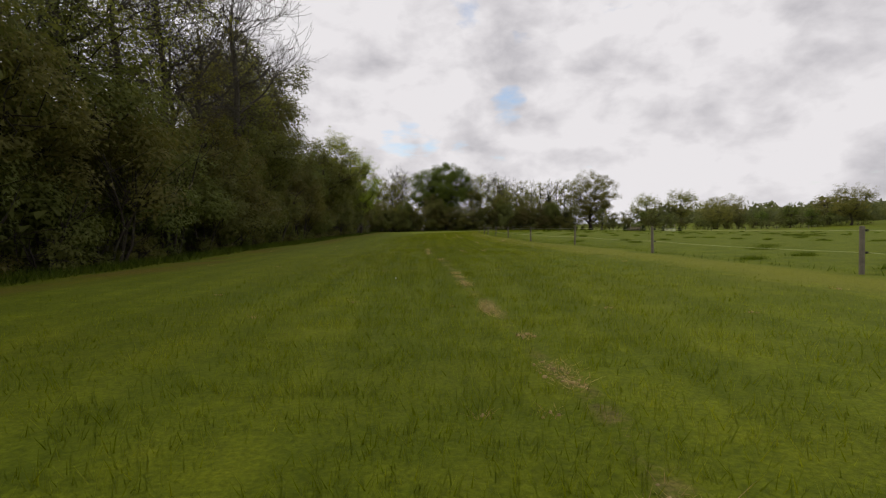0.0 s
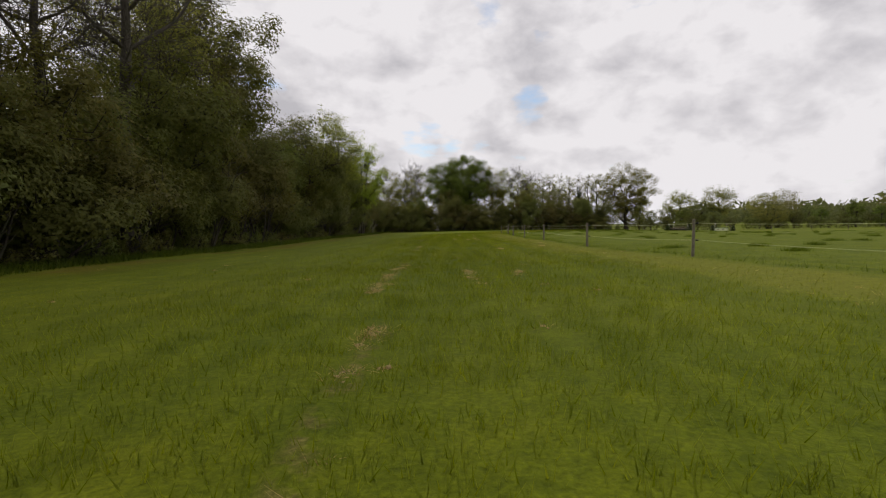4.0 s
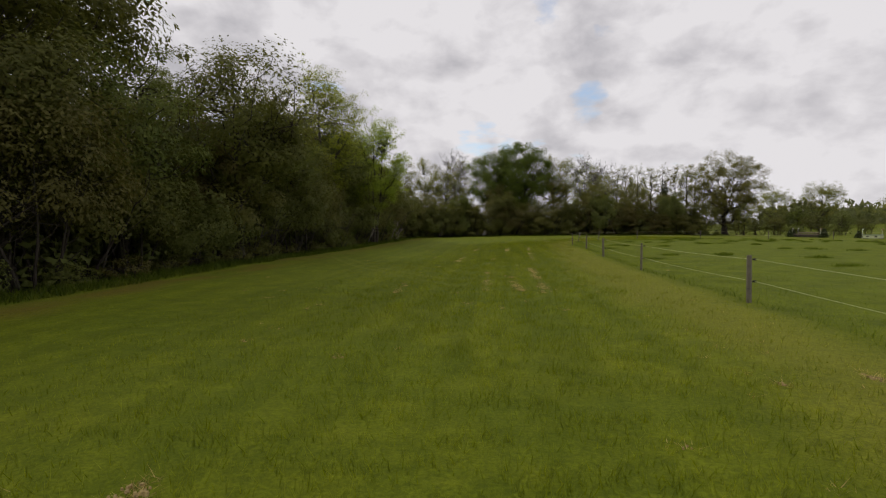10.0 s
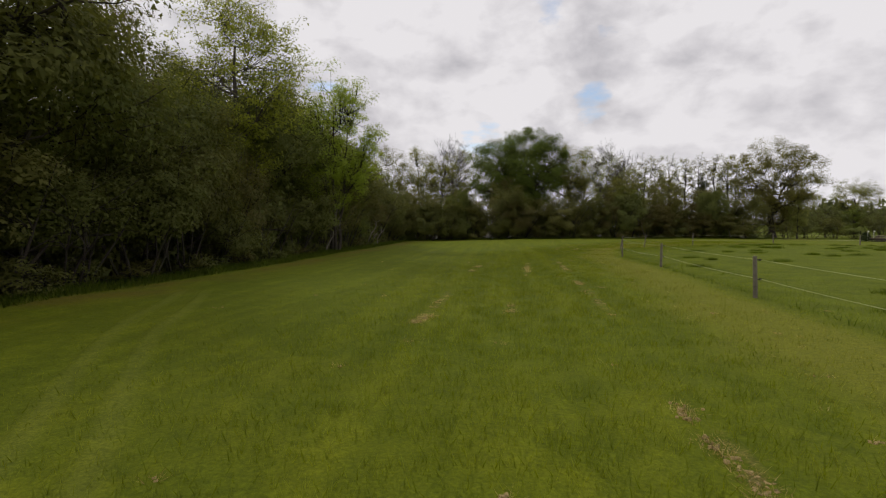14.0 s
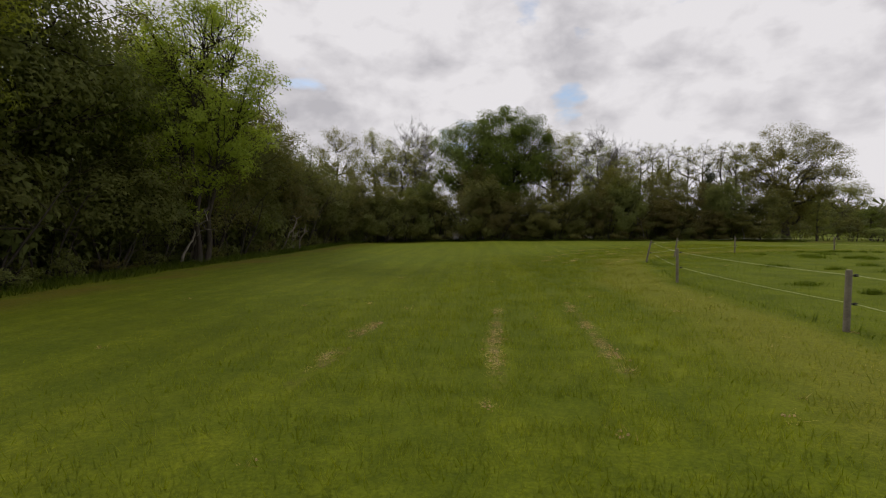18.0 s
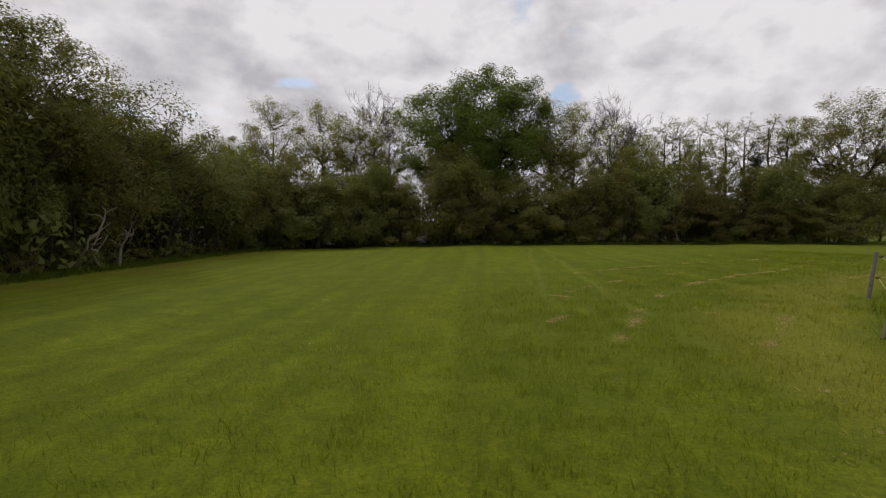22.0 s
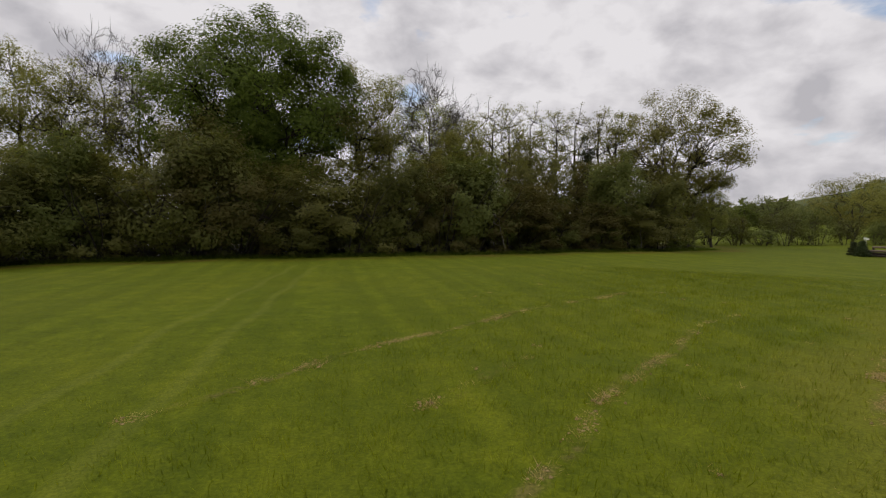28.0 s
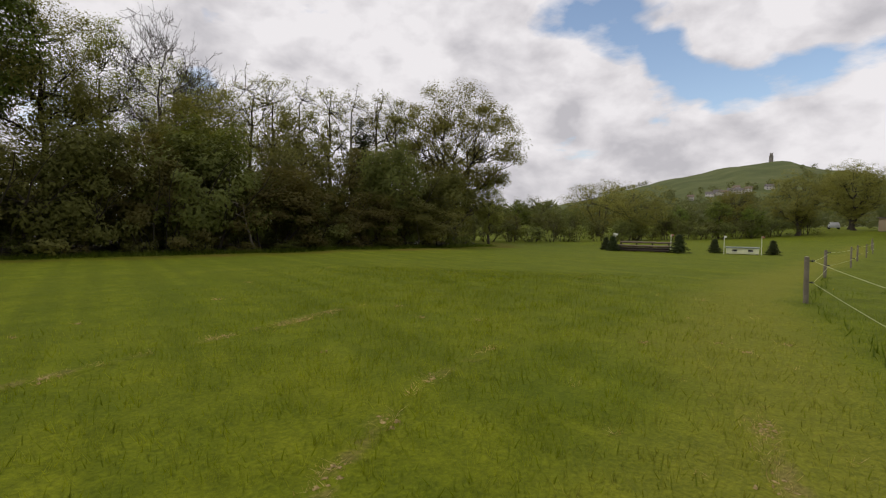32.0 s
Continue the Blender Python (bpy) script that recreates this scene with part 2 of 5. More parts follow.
RUTS = [[(2.5, -8.1), (1.6, -6.9), (-0.2, -4.4), (-2.2, -1.4), (-4.6, 3.0), (-6.7, 7.7)], [(2.7, -6.8), (1.9, -6.0), (0.5, -4.4), (-1.3, -1.5), (-3.0, 1.4), (-4.7, 5.0), (-5.9, 7.8)],
        [(7.1, 33.8), (7.3, 38.9), (7.6, 41.3), (7.8, 45.1), (8.2, 50.0), (8.8, 56.0), (9.5, 62.0)], [(8.6, 33.2), (8.7, 37.2), (8.9, 40.9), (9.1, 44.8), (9.5, 51.0), (10.0, 57.7), (10.6, 62.0)]]


def from_line(pts, x, y):
    """The signed distance from a polyline (positive to its right) and the way along it, for arrays of x and y."""
    best, side, along, run = np.full(x.shape, 1e9), np.zeros(x.shape), np.zeros(x.shape), 0.0
    for (ax, ay), (bx, by) in zip(pts, pts[1:]):
        dx, dy = bx - ax, by - ay
        n = math.hypot(dx, dy)
        s = np.clip(((x - ax) * dx + (y - ay) * dy) / n**2, 0, 1)
        d = np.hypot(x - ax - s * dx, y - ay - s * dy)
        cross = (x - ax) * dy - (y - ay) * dx
        near = d < best
        best, side, along = np.where(near, d, best), np.where(near, np.sign(cross), side), np.where(near, run + s * n, along)
        run += n
    return best * side, along


def walk_line(pts, step):
    out, rest = [], 0.0
    for (ax, ay), (bx, by) in zip(pts, pts[1:]):
        n = math.hypot(bx - ax, by - ay)
        s = rest
        while s < n:
            out.append((ax + (bx - ax) * s / n, ay + (by - ay) * s / n, (bx - ax) / n, (by - ay) / n))
            s += step
        rest = s - n
    return out


def mesh_from(name, verts, faces, smooth=False):
    me = bpy.data.meshes.new(name)
    verts = np.asarray(verts, np.float32)
    if isinstance(faces, np.ndarray):
        k = faces.shape[1]
        me.vertices.add(len(verts))
        me.vertices.foreach_set("co", verts.ravel())
        me.loops.add(faces.size)
        me.loops.foreach_set("vertex_index", faces.ravel().astype(np.int32))
        me.polygons.add(len(faces))
        me.polygons.foreach_set("loop_start", np.arange(0, faces.size, k, dtype=np.int32))
        me.update(calc_edges=True)
    else:
        me.from_pydata(verts.tolist(), [], faces)
    if smooth:
        me.polygons.foreach_set("use_smooth", np.ones(len(me.polygons), bool))
    me.validate()
    return me


def part(name, me, mat, parent, label=""):
    ob = new(name, me)
    if mat is not None and not me.materials:
        me.materials.append(mat)
    ob.parent = parent
    return tagged(ob, label)


# ---- ground ----
def lerp_steps(spans):
    out = [spans[0][0]]
    for a, b, n in spans:
        out += list(np.linspace(a, b, n + 1)[1:])
    return np.array(out)


def smoothstep(a, b, v):
    s = np.clip((v - a) / (b - a), 0, 1)
    return s * s * (3 - 2 * s)


def ground_material():
    m, tree = material("meadow_grass")
    p = place(tree)

    def mask(name):
        a = tree.nodes.new("ShaderNodeAttribute")
        a.attribute_name = name
        return a.outputs["Fac"]

    fine = grain(tree, p, 28.0, 5.0, 0.7)
    mid = grain(tree, p, 2.2, 4.0, 0.6)
    wide = grain(tree, p, 0.16, 3.0, 0.55)
    rows = tree.nodes.new("ShaderNodeMapping")
    rows.inputs["Scale"].default_value = (1.5, 0.05, 1)
    wire(tree, p, rows.inputs[0])
    lanes = grain(tree, rows.outputs[0], 1.0, 2.0)
    c = ramp(tree, mid, [(0.25, (0.098, 0.132, 0.005)), (0.5, (0.145, 0.182, 0.007)), (0.78, (0.205, 0.235, 0.013))])
    c = mixed(tree, ramp(tree, wide, [(0.35, (0, 0, 0)), (0.65, (0.55, 0.55, 0.55))]), c, (0.190, 0.208, 0.010))
    c = mixed(tree, ramp(tree, lanes, [(0.42, (0, 0, 0)), (0.58, (0.42, 0.42, 0.42))]), c, (0.092, 0.122, 0.005))
    c = mixed(tree, ramp(tree, grain(tree, p, 0.9, 3.0), [(0.40, (0.4, 0.4, 0.4)), (0.56, (0, 0, 0))]), c, (0.095, 0.132, 0.006))
    c = mixed(tree, maths(tree, "MULTIPLY", mask("mown"), 0.8), c, (0.208, 0.214, 0.022))
    c = mixed(tree, maths(tree, "MULTIPLY", mask("rut"), 0.32), c, (0.225, 0.245, 0.04))
    dry = maths(tree, "MULTIPLY", mask("verge"), ramp(tree, grain(tree, p, 0.35, 3.0), [(0.38, (0, 0, 0)), (0.6, (0.75, 0.75, 0.75))]))
    c = mixed(tree, dry, c, (0.165, 0.118, 0.022))
    turf = ramp(tree, grain(tree, p, 0.9, 4.0, 0.6), [(0.35, (0.098, 0.130, 0.005)), (0.6, (0.145, 0.178, 0.007))])
    c = mixed(tree, mask("paddock"), c, turf)
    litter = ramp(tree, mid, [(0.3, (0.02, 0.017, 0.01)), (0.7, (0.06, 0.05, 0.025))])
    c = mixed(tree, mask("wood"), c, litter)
    patchy = maths(tree, "MULTIPLY", mask("scrape"), ramp(tree, grain(tree, p, 3.2, 4.0, 0.65), [(0.47, (0, 0, 0)), (0.6, (1, 1, 1))]))
    soil = ramp(tree, fine, [(0.3, (0.16, 0.105, 0.045)), (0.7, (0.36, 0.26, 0.125))])
    c = mixed(tree, maths(tree, "MULTIPLY", patchy, 0.5), c, soil)
    clod = grain(tree, p, 7.0, 4.0, 0.65)
    speck = mixed(tree, 1.0, ramp(tree, fine, [(0.32, (0.62, 0.63, 0.60)), (0.68, (1.12, 1.10, 1.06))]), ramp(tree, clod, [(0.3, (0.76, 0.79, 0.76)), (0.7, (1.07, 1.05, 1.0))]), "MULTIPLY")
    c = mixed(tree, 1.0, c, speck, "MULTIPLY")
    finish(tree, c, 0.9, maths(tree, "ADD", fine, maths(tree, "MULTIPLY", mid, 0.8)), 0.45, 0.06, spec=0.1)
    return m


GROUND = ground_material()


WAVES = [(w.uniform(0, math.tau), w.uniform(0.15, 1.6), w.uniform(0, 6.3)) for w in [random.Random(5)] for _ in range(14)]


def rise(x, y):
    """The slow fall of the field towards the jumps, and the gentle bank that carries the track beyond them."""
    return 1.7 * smoothstep(98, 142, x) * smoothstep(20, 55, y) - 0.95 * smoothstep(14, 75, x)


def ground_height(x, y):
    z = np.zeros_like(x)
    for a, w, ph in WAVES:
        z += 0.012 * np.sin(w * (x * math.cos(a) + y * math.sin(a)) + ph) / (0.5 + w)
    return np.where((np.abs(x) < 200) & (np.abs(y) < 200), z, 0) + rise(x, y)


def ground_masks(me, x, y, extra):
    """What grows where, kept on the points of a piece of ground."""
    wob = 0.25 * np.sin(y * 1.7) + 0.2 * np.sin(y * 0.53 + x)
    d, _ = from_line(FENCE, x, y)
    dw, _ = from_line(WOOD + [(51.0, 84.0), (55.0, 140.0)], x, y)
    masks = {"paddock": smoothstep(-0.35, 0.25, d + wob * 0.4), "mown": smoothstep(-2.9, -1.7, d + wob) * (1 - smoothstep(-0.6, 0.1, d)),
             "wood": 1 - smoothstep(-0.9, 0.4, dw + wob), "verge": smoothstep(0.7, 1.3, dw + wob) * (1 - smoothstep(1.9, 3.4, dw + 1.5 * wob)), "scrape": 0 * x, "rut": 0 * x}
    masks.update(extra)
    for name, values in masks.items():
        me.attributes.new(name, "FLOAT", "POINT").data.foreach_set("value", values.ravel().astype(np.float32))


def build_ground():
    xs = lerp_steps([(-4200, -600, 6), (-600, -60, 9), (-60, -16, 22), (-16, 30, 66), (30, 70, 30), (70, 160, 30), (160, 700, 9), (700, 4200, 6)])
    ys = lerp_steps([(-4200, -600, 6), (-600, -80, 8), (-80, 60, 160), (60, 100, 40), (100, 180, 16), (180, 700, 8), (700, 4200, 6)])
    x, y = np.meshgrid(xs, ys)
    verts = np.stack([x, y, ground_height(x, y)], -1).reshape(-1, 3)
    ny, nx = x.shape
    i = (np.arange(ny - 1)[:, None] * nx + np.arange(nx - 1)[None]).ravel()
    me = mesh_from("ground", verts, np.stack([i, i + 1, i + nx + 1, i + nx], 1), True)
    me.materials.append(GROUND)
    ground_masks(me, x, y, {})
    return tagged(new("ground", me), "mown green meadow with a grazed paddock", "ground", kind="structure")


def ground_ribbon(name, line, width, mask, label):
    """A strip of worn ground that follows a line, fading to plain turf at its edges."""
    pts = walk_line(line, 0.3)
    across = np.array([-1, -0.6, -0.25, 0, 0.25, 0.6, 1.0])
    fade = np.array([0, 0.25, 0.9, 1.0, 0.9, 0.25, 0])
    c = np.array(pts)
    wave = 0.06 * np.sin(0.9 * c[:, 0] + 1.3 * c[:, 1])
    off = across[None] * width + wave[:, None]
    x, y = c[:, 0:1] + c[:, 3:4] * off, c[:, 1:2] - c[:, 2:3] * off
    n, k = x.shape
    tail = np.minimum(np.arange(n), np.arange(n)[::-1])
    z = ground_height(x, y) + 0.012 - 0.03 * (np.abs(across) > 0.9)[None] - 0.05 * (tail < 1)[:, None]
    i = (np.arange(n - 1)[:, None] * k + np.arange(k - 1)[None]).ravel()
    me = mesh_from(name, np.stack([x, y, z], -1).reshape(-1, 3), np.stack([i, i + 1, i + k + 1, i + k], 1)[:, ::-1].copy(), True)
    me.materials.append(GROUND)
    ends = np.clip(np.minimum(np.arange(n), np.arange(n)[::-1]) / 4.0, 0, 1)
    ground_masks(me, x, y, {mask: ends[:, None] * fade[None]})
    tagged(new(name, me), label, "ground", kind="structure")


for line in RUTS:
    ground_ribbon("wheel_mark", line, 0.24, "rut", "pale flattened wheel mark in the turf")
for a, b in SCRAPES:
    ground_ribbon("scraped_line", [a, b], 0.17, "scrape", "scraped brown line of dry clippings")
build_ground()


# ---- plants ----
def tube(path, radii, sides):
    """Verts and quads of a tapered tube along a path."""
    path = np.asarray(path, float)
    t = np.gradient(path, axis=0)
    t /= np.linalg.norm(t, axis=1, keepdims=True) + 1e-9
    ref = np.array([1.0, 0, 0]) if abs(t[0, 0]) < 0.8 else np.array([0, 1.0, 0])
    u = np.cross(t, ref)
    u /= np.linalg.norm(u, axis=1, keepdims=True) + 1e-9
    v = np.cross(t, u)
    a = np.arange(sides) * math.tau / sides
    ring = path[:, None] + np.asarray(radii)[:, None, None] * (np.cos(a)[None, :, None] * u[:, None] + np.sin(a)[None, :, None] * v[:, None])
    n = len(path)
    i = np.arange(n - 1)[:, None] * sides
    j = np.arange(sides)[None]
    k = (j + 1) % sides
    return ring.reshape(-1, 3), np.stack([i + j, i + k, i + k + sides, i + j + sides], -1).reshape(-1, 4)


def joined(pieces):
    verts, faces, base = [], [], 0
    for v, f in pieces:
        verts.append(v)
        faces.append(f + base)
        base += len(v)
    return np.concatenate(verts), np.concatenate(faces)


def leaves(rng, centres, each, spread, size, heart=(0, 0, 0), shell=False):
    """Pointed leaves in round clumps about the centres, facing mostly up and out from the heart of the plant."""
    n = len(centres) * each
    mids = np.repeat(np.asarray(centres), each, 0)
    puff = rng.normal(0, 1, (n, 3))
    puff /= np.linalg.norm(puff, axis=1, keepdims=True)
    swell = np.repeat(rng.uniform(0.6, 1.35, (len(centres), 1)), each, 0)
    if shell:
        # full, rounded clumps, thickest on their outer and upper side
        away = mids - np.asarray(heart)
        away /= np.linalg.norm(away, axis=1, keepdims=True) + 1e-9
        puff = puff + 0.25 * away + (0, 0, 0.15)
        puff /= np.linalg.norm(puff, axis=1, keepdims=True)
        c = mids + puff * (spread * swell * rng.uniform(0.05, 1.05, (n, 1)) ** 0.5) * (1.1, 1.1, 0.85)
    else:
        c = mids + puff * (spread * swell * rng.uniform(0.15, 1, (n, 1)) ** 0.5) * (1.22, 1.22, 0.55)
    c[:, 2] = np.maximum(c[:, 2], 0.08)
    out = c - np.asarray(heart)
    out /= np.linalg.norm(out, axis=1, keepdims=True) + 1e-9
    nrm = 0.6 * out + 0.6 * puff + (0, 0, 0.5) + rng.normal(0, 0.33, (n, 3))
    nrm /= np.linalg.norm(nrm, axis=1, keepdims=True)
    way = np.cross(nrm, rng.normal(0, 1, (n, 3)))
    way /= np.linalg.norm(way, axis=1, keepdims=True) + 1e-9
    side = np.cross(nrm, way)
    s = size * rng.uniform(0.65, 1.35, (n, 1))
    v = np.stack([c - way * s * 0.42 + side * s * 0.3, c - way * s * 0.42 - side * s * 0.3, c + way * s * 0.6], 1).reshape(-1, 3)
    v[:, 2] = np.maximum(v[:, 2], 0.01)
    soft = 0.7 * out + 0.55 * puff + (0, 0, 0.4) + rng.normal(0, 0.15, (n, 3))
    soft = 0.75 * soft / np.linalg.norm(soft, axis=1, keepdims=True) + 0.5 * nrm
    return v, np.arange(3 * n).reshape(-1, 3), np.repeat(soft / np.linalg.norm(soft, axis=1, keepdims=True), 3, 0)


def leaf_mesh(name, verts, faces, normals):
    me = mesh_from(name, verts, faces, True)
    me.normals_split_custom_set_from_vertices(normals.tolist())
    return me


def bent(rng, start, way, length, n, rise, wobble):
    pts = [np.array(start, float)]
    d = np.array(way, float)
    for _ in range(n - 1):
        d = d + (0, 0, rise / n) + rng.normal(0, wobble, 3)
        d /= np.linalg.norm(d)
        pts.append(pts[-1] + d * length / (n - 1))
    return np.array(pts)


def arc(rng, a, b, sag, n, wobble):
    """A bent path from a to b, lifted by sag in its middle."""
    u = np.linspace(0, 1, n)[:, None]
    p = np.asarray(a) * (1 - u) + np.asarray(b) * u
    p = p + np.array([0, 0, 1.0]) * sag * 4 * u * (1 - u)
    p[1:-1] += rng.normal(0, wobble, (n - 2, 3))
    return p


def grow(seed, height, crown, low, thick=0.3, limbs=11, targets=150, twigs=4, each=10, spread=0.4, size=0.24, leader=0.6, stems=1, fine=0, leafy=1.0, lumps=0.3, lean=(0, 0), inner=0.45, hull=0.6, shell=False):
    """The wood and the leaves of a tree, whose crown fills a lumpy dome from the height low to its top."""
    rng = np.random.default_rng(seed)
    mid, half = (height + low) / 2, (height - low) / 2
    ends = []
    while len(ends) < targets:
        d = rng.normal(0, 1, 3)
        d /= np.linalg.norm(d)
        lump = 1 - lumps + 1.6 * lumps * (0.5 + 0.5 * noise.noise((d[0] * 1.9 + seed, d[1] * 1.9, d[2] * 1.9)))
        r = (inner + (1 - inner) * rng.uniform() ** hull) * min(lump, 1.12)
        e = np.array([d[0] * crown * r, d[1] * crown * r, mid + d[2] * half * r])
        taper = 1.0 if e[2] > mid else 0.65 + 0.35 * (e[2] - low) / half
        e[:2] *= taper
        e[:2] += np.array(lean) * (e[2] / height)
        ends.append(e)
    ends = np.array(ends)
    pieces, tips = [], []
    trunks = []
    top = low + leader * (height - low)
    for k in range(stems):
        a = k * math.tau / max(stems, 1) + 0.7
        foot = np.array([0.3 * math.cos(a), 0.3 * math.sin(a), -0.12]) if stems > 1 else np.array([0, 0, -0.12])
        head = np.array([lean[0], lean[1], top]) * (1, 1, 1.0)
        if stems > 1:
            head[:2] += crown * 0.32 * np.array([math.cos(a), math.sin(a)])
        path = arc(rng, foot, head, 0, 10, 0.05 * crown * 0.5)
        rad = thick / math.sqrt(stems) * (1 - np.linspace(0, 0.82, 10)) ** 0.9
        rad[0] *= 1.4
        pieces.append(tube(path, rad, 8))
        trunks.append((path, rad))
    nodes = [ends[0]]
    while len(nodes) < limbs:
        gap = np.min([np.linalg.norm(ends - n, axis=1) for n in nodes], axis=0)
        nodes.append(ends[int(np.argmax(gap))])
    paths = []
    for k, e in enumerate(nodes):
        path, rad = trunks[k % stems]
        node = e * (0.62, 0.62, 1)
        node[2] = low + (e[2] - low) * 0.8
        want = node[2] - 0.75 * math.hypot(node[0] - path[-1][0], node[1] - path[-1][1]) * rng.uniform(0.7, 1.2)
        i = int(np.clip(np.argmin(np.abs(path[:, 2] - want)), 2, 9))
        limb = arc(rng, path[i], node, -0.06 * np.linalg.norm(node - path[i]), 7, (0.015 if fine else 0.035) * crown)
        pieces.append(tube(limb, np.linspace(rad[i] * (0.5 if fine else 0.72), max(0.03, rad[i] * 0.2), 7), 6))
        paths.append((limb, rad[i]))
    tipsof = np.array([p[0][-1] for p in paths])
    heart = np.array([lean[0], lean[1], mid - 0.25 * half])
    for e in ends:
        k = int(np.argmin(np.linalg.norm(tipsof - e, axis=1)))
        limb, r0 = paths[k]
        i = rng.integers(3, 7)
        dist = np.linalg.norm(e - limb[i])
        br = arc(rng, limb[i], e, -0.06 * dist, 5, (0.022 if fine else 0.05) * dist)
        pieces.append(tube(br, np.linspace(max(0.02 if fine else 0.03, r0 * (0.14 if fine else 0.22)), 0.012 if fine else 0.016, 5), 3))
        for w in range(twigs):
            st = br[rng.integers(2, 5)]
            d2 = rng.normal(0, 0.8 if fine else 1, 3) + 0.8 * (e - heart) / np.linalg.norm(e - heart) + (0, 0, 0.3 if fine else 0.25)
            d2 /= np.linalg.norm(d2)
            tl = crown * rng.uniform(0.09, 0.19) * (1.5 if fine else 1.0)
            tw = np.array([st, st + d2 * tl * 0.55 + rng.normal(0, 0.04, 3), st + d2 * tl + (0, 0, tl * 0.12)])
            if each < 25:
                pieces.append(tube(tw if fine else tw[::2], (0.015, 0.012, 0.008) if fine else (0.014, 0.007), 3))
            for q in range(fine):
                d3 = d2 + rng.normal(0, 0.55, 3)
                s3 = st + (tw[2] - st) * (q + 1) / (fine + 0.6)
                pieces.append(tube(np.array([s3, s3 + d3 * tl * 0.28, s3 + d3 * tl * 0.5 + (0, 0, tl * 0.1)]), (0.012, 0.010, 0.007), 3))
            if rng.uniform() < leafy:
                tips.append(tw[2])
        if leafy > 0:
            tips.append(e)
    wood = mesh_from("trunk", *joined(pieces), True)
    leaf = leaf_mesh("crown", *leaves(rng, np.array(tips), each, spread, size, heart, shell)) if each and tips else None
    return wood, leaf


def bushy(seed, height, radius, clumps=70, each=70, spread=0.32, size=0.13, stems=7, low=0.1, skirt=0.2):
    """The stems and the leaves of a shrub: lumpy, leafy to near the ground, with gaps."""
    rng = np.random.default_rng(seed)
    pieces, centres = [], []
    lobes = [(rng.uniform(-0.5, 0.5) * radius, rng.uniform(-0.5, 0.5) * radius, rng.uniform(0.42, 0.74) * height, rng.uniform(0.5, 0.8) * radius) for _ in range(5)]
    while len(centres) < clumps:
        if rng.uniform() < 1 - skirt:
            lx, ly, lz, lr = lobes[rng.integers(5)]
            d = rng.normal(0, 1, 3)
            d *= lr * rng.uniform(0.7, 1.05) / np.linalg.norm(d)
            c = np.array([lx, ly, lz]) + d * (1, 1, 0.42 * height / radius)
        else:
            a, r = rng.uniform(0, math.tau), radius * rng.uniform(0.55, 1.0)
            c = np.array([math.cos(a) * r, math.sin(a) * r, height * rng.uniform(low, 0.45)])
        if low * height < c[2] < height * 1.05:
            centres.append(c)
    centres = np.array(centres)
    for k in range(stems):
        a = k * 2.4 + rng.uniform(-0.4, 0.4)
        end = centres[rng.integers(len(centres))]
        path = bent(rng, (0.25 * radius * math.cos(a), 0.25 * radius * math.sin(a), -0.05), (0.35 * math.cos(a), 0.35 * math.sin(a), 1), height * rng.uniform(0.6, 0.95), 7, 0.1, 0.13)
        pieces.append(tube(path, np.linspace(0.055, 0.01, 7), 5))
        for b in range(4):
            q = rng.integers(1, 6)
            br = bent(rng, path[q], (math.cos(a + b), math.sin(a + b), 0.5), radius * rng.uniform(0.4, 0.8), 4, 0.1, 0.2)
            pieces.append(tube(br, np.linspace(0.018, 0.006, 4), 3))
        for c in centres[rng.integers(0, len(centres), 5)]:
            mid = path[3] * 0.5 + c * 0.5 + rng.normal(0, 0.12, 3)
            pieces.append(tube(np.array([path[3], mid, c]), (0.018, 0.012, 0.006), 3))
    wood = mesh_from("stem", *joined(pieces), True)
    leaf = leaf_mesh("foliage", *leaves(rng, centres, each, spread, size, (0, 0, 0.35 * height), True))
    return wood, leaf


def plant(name, meshes, leaf, bark, label, category, group=""):
    ob = new(name)
    part("trunk" if category == "tree" else "stem", meshes[0], bark, ob)
    if meshes[1] is not None:
        part("crown" if category == "tree" else "foliage", meshes[1], leaf, ob)
    return tagged(ob, label, category, group)


def stand(x, y, turn=0.0, s=1.0, sz=None, z=0.0):
    return Matrix.Translation((x, y, z)) @ Matrix.Rotation(turn, 4, "Z") @ Matrix.Diagonal((s, s, sz or s, 1))


USED = set()


def put(proto, x, y, turn=0.0, s=1.0, sz=None, label=""):
    """Stands the prototype itself the first time, and a copy after that."""
    if proto not in USED:
        USED.add(proto)
        proto.matrix_basis = stand(x, y, turn, s, sz, float(rise(x, y)))
        ob = proto
    else:
        ob = copy_thing(proto, Matrix.Identity(4))
        ob.matrix_basis = stand(x, y, turn, s, sz, float(rise(x, y)))
    return tagged(ob, label)


rng = random.Random(11)
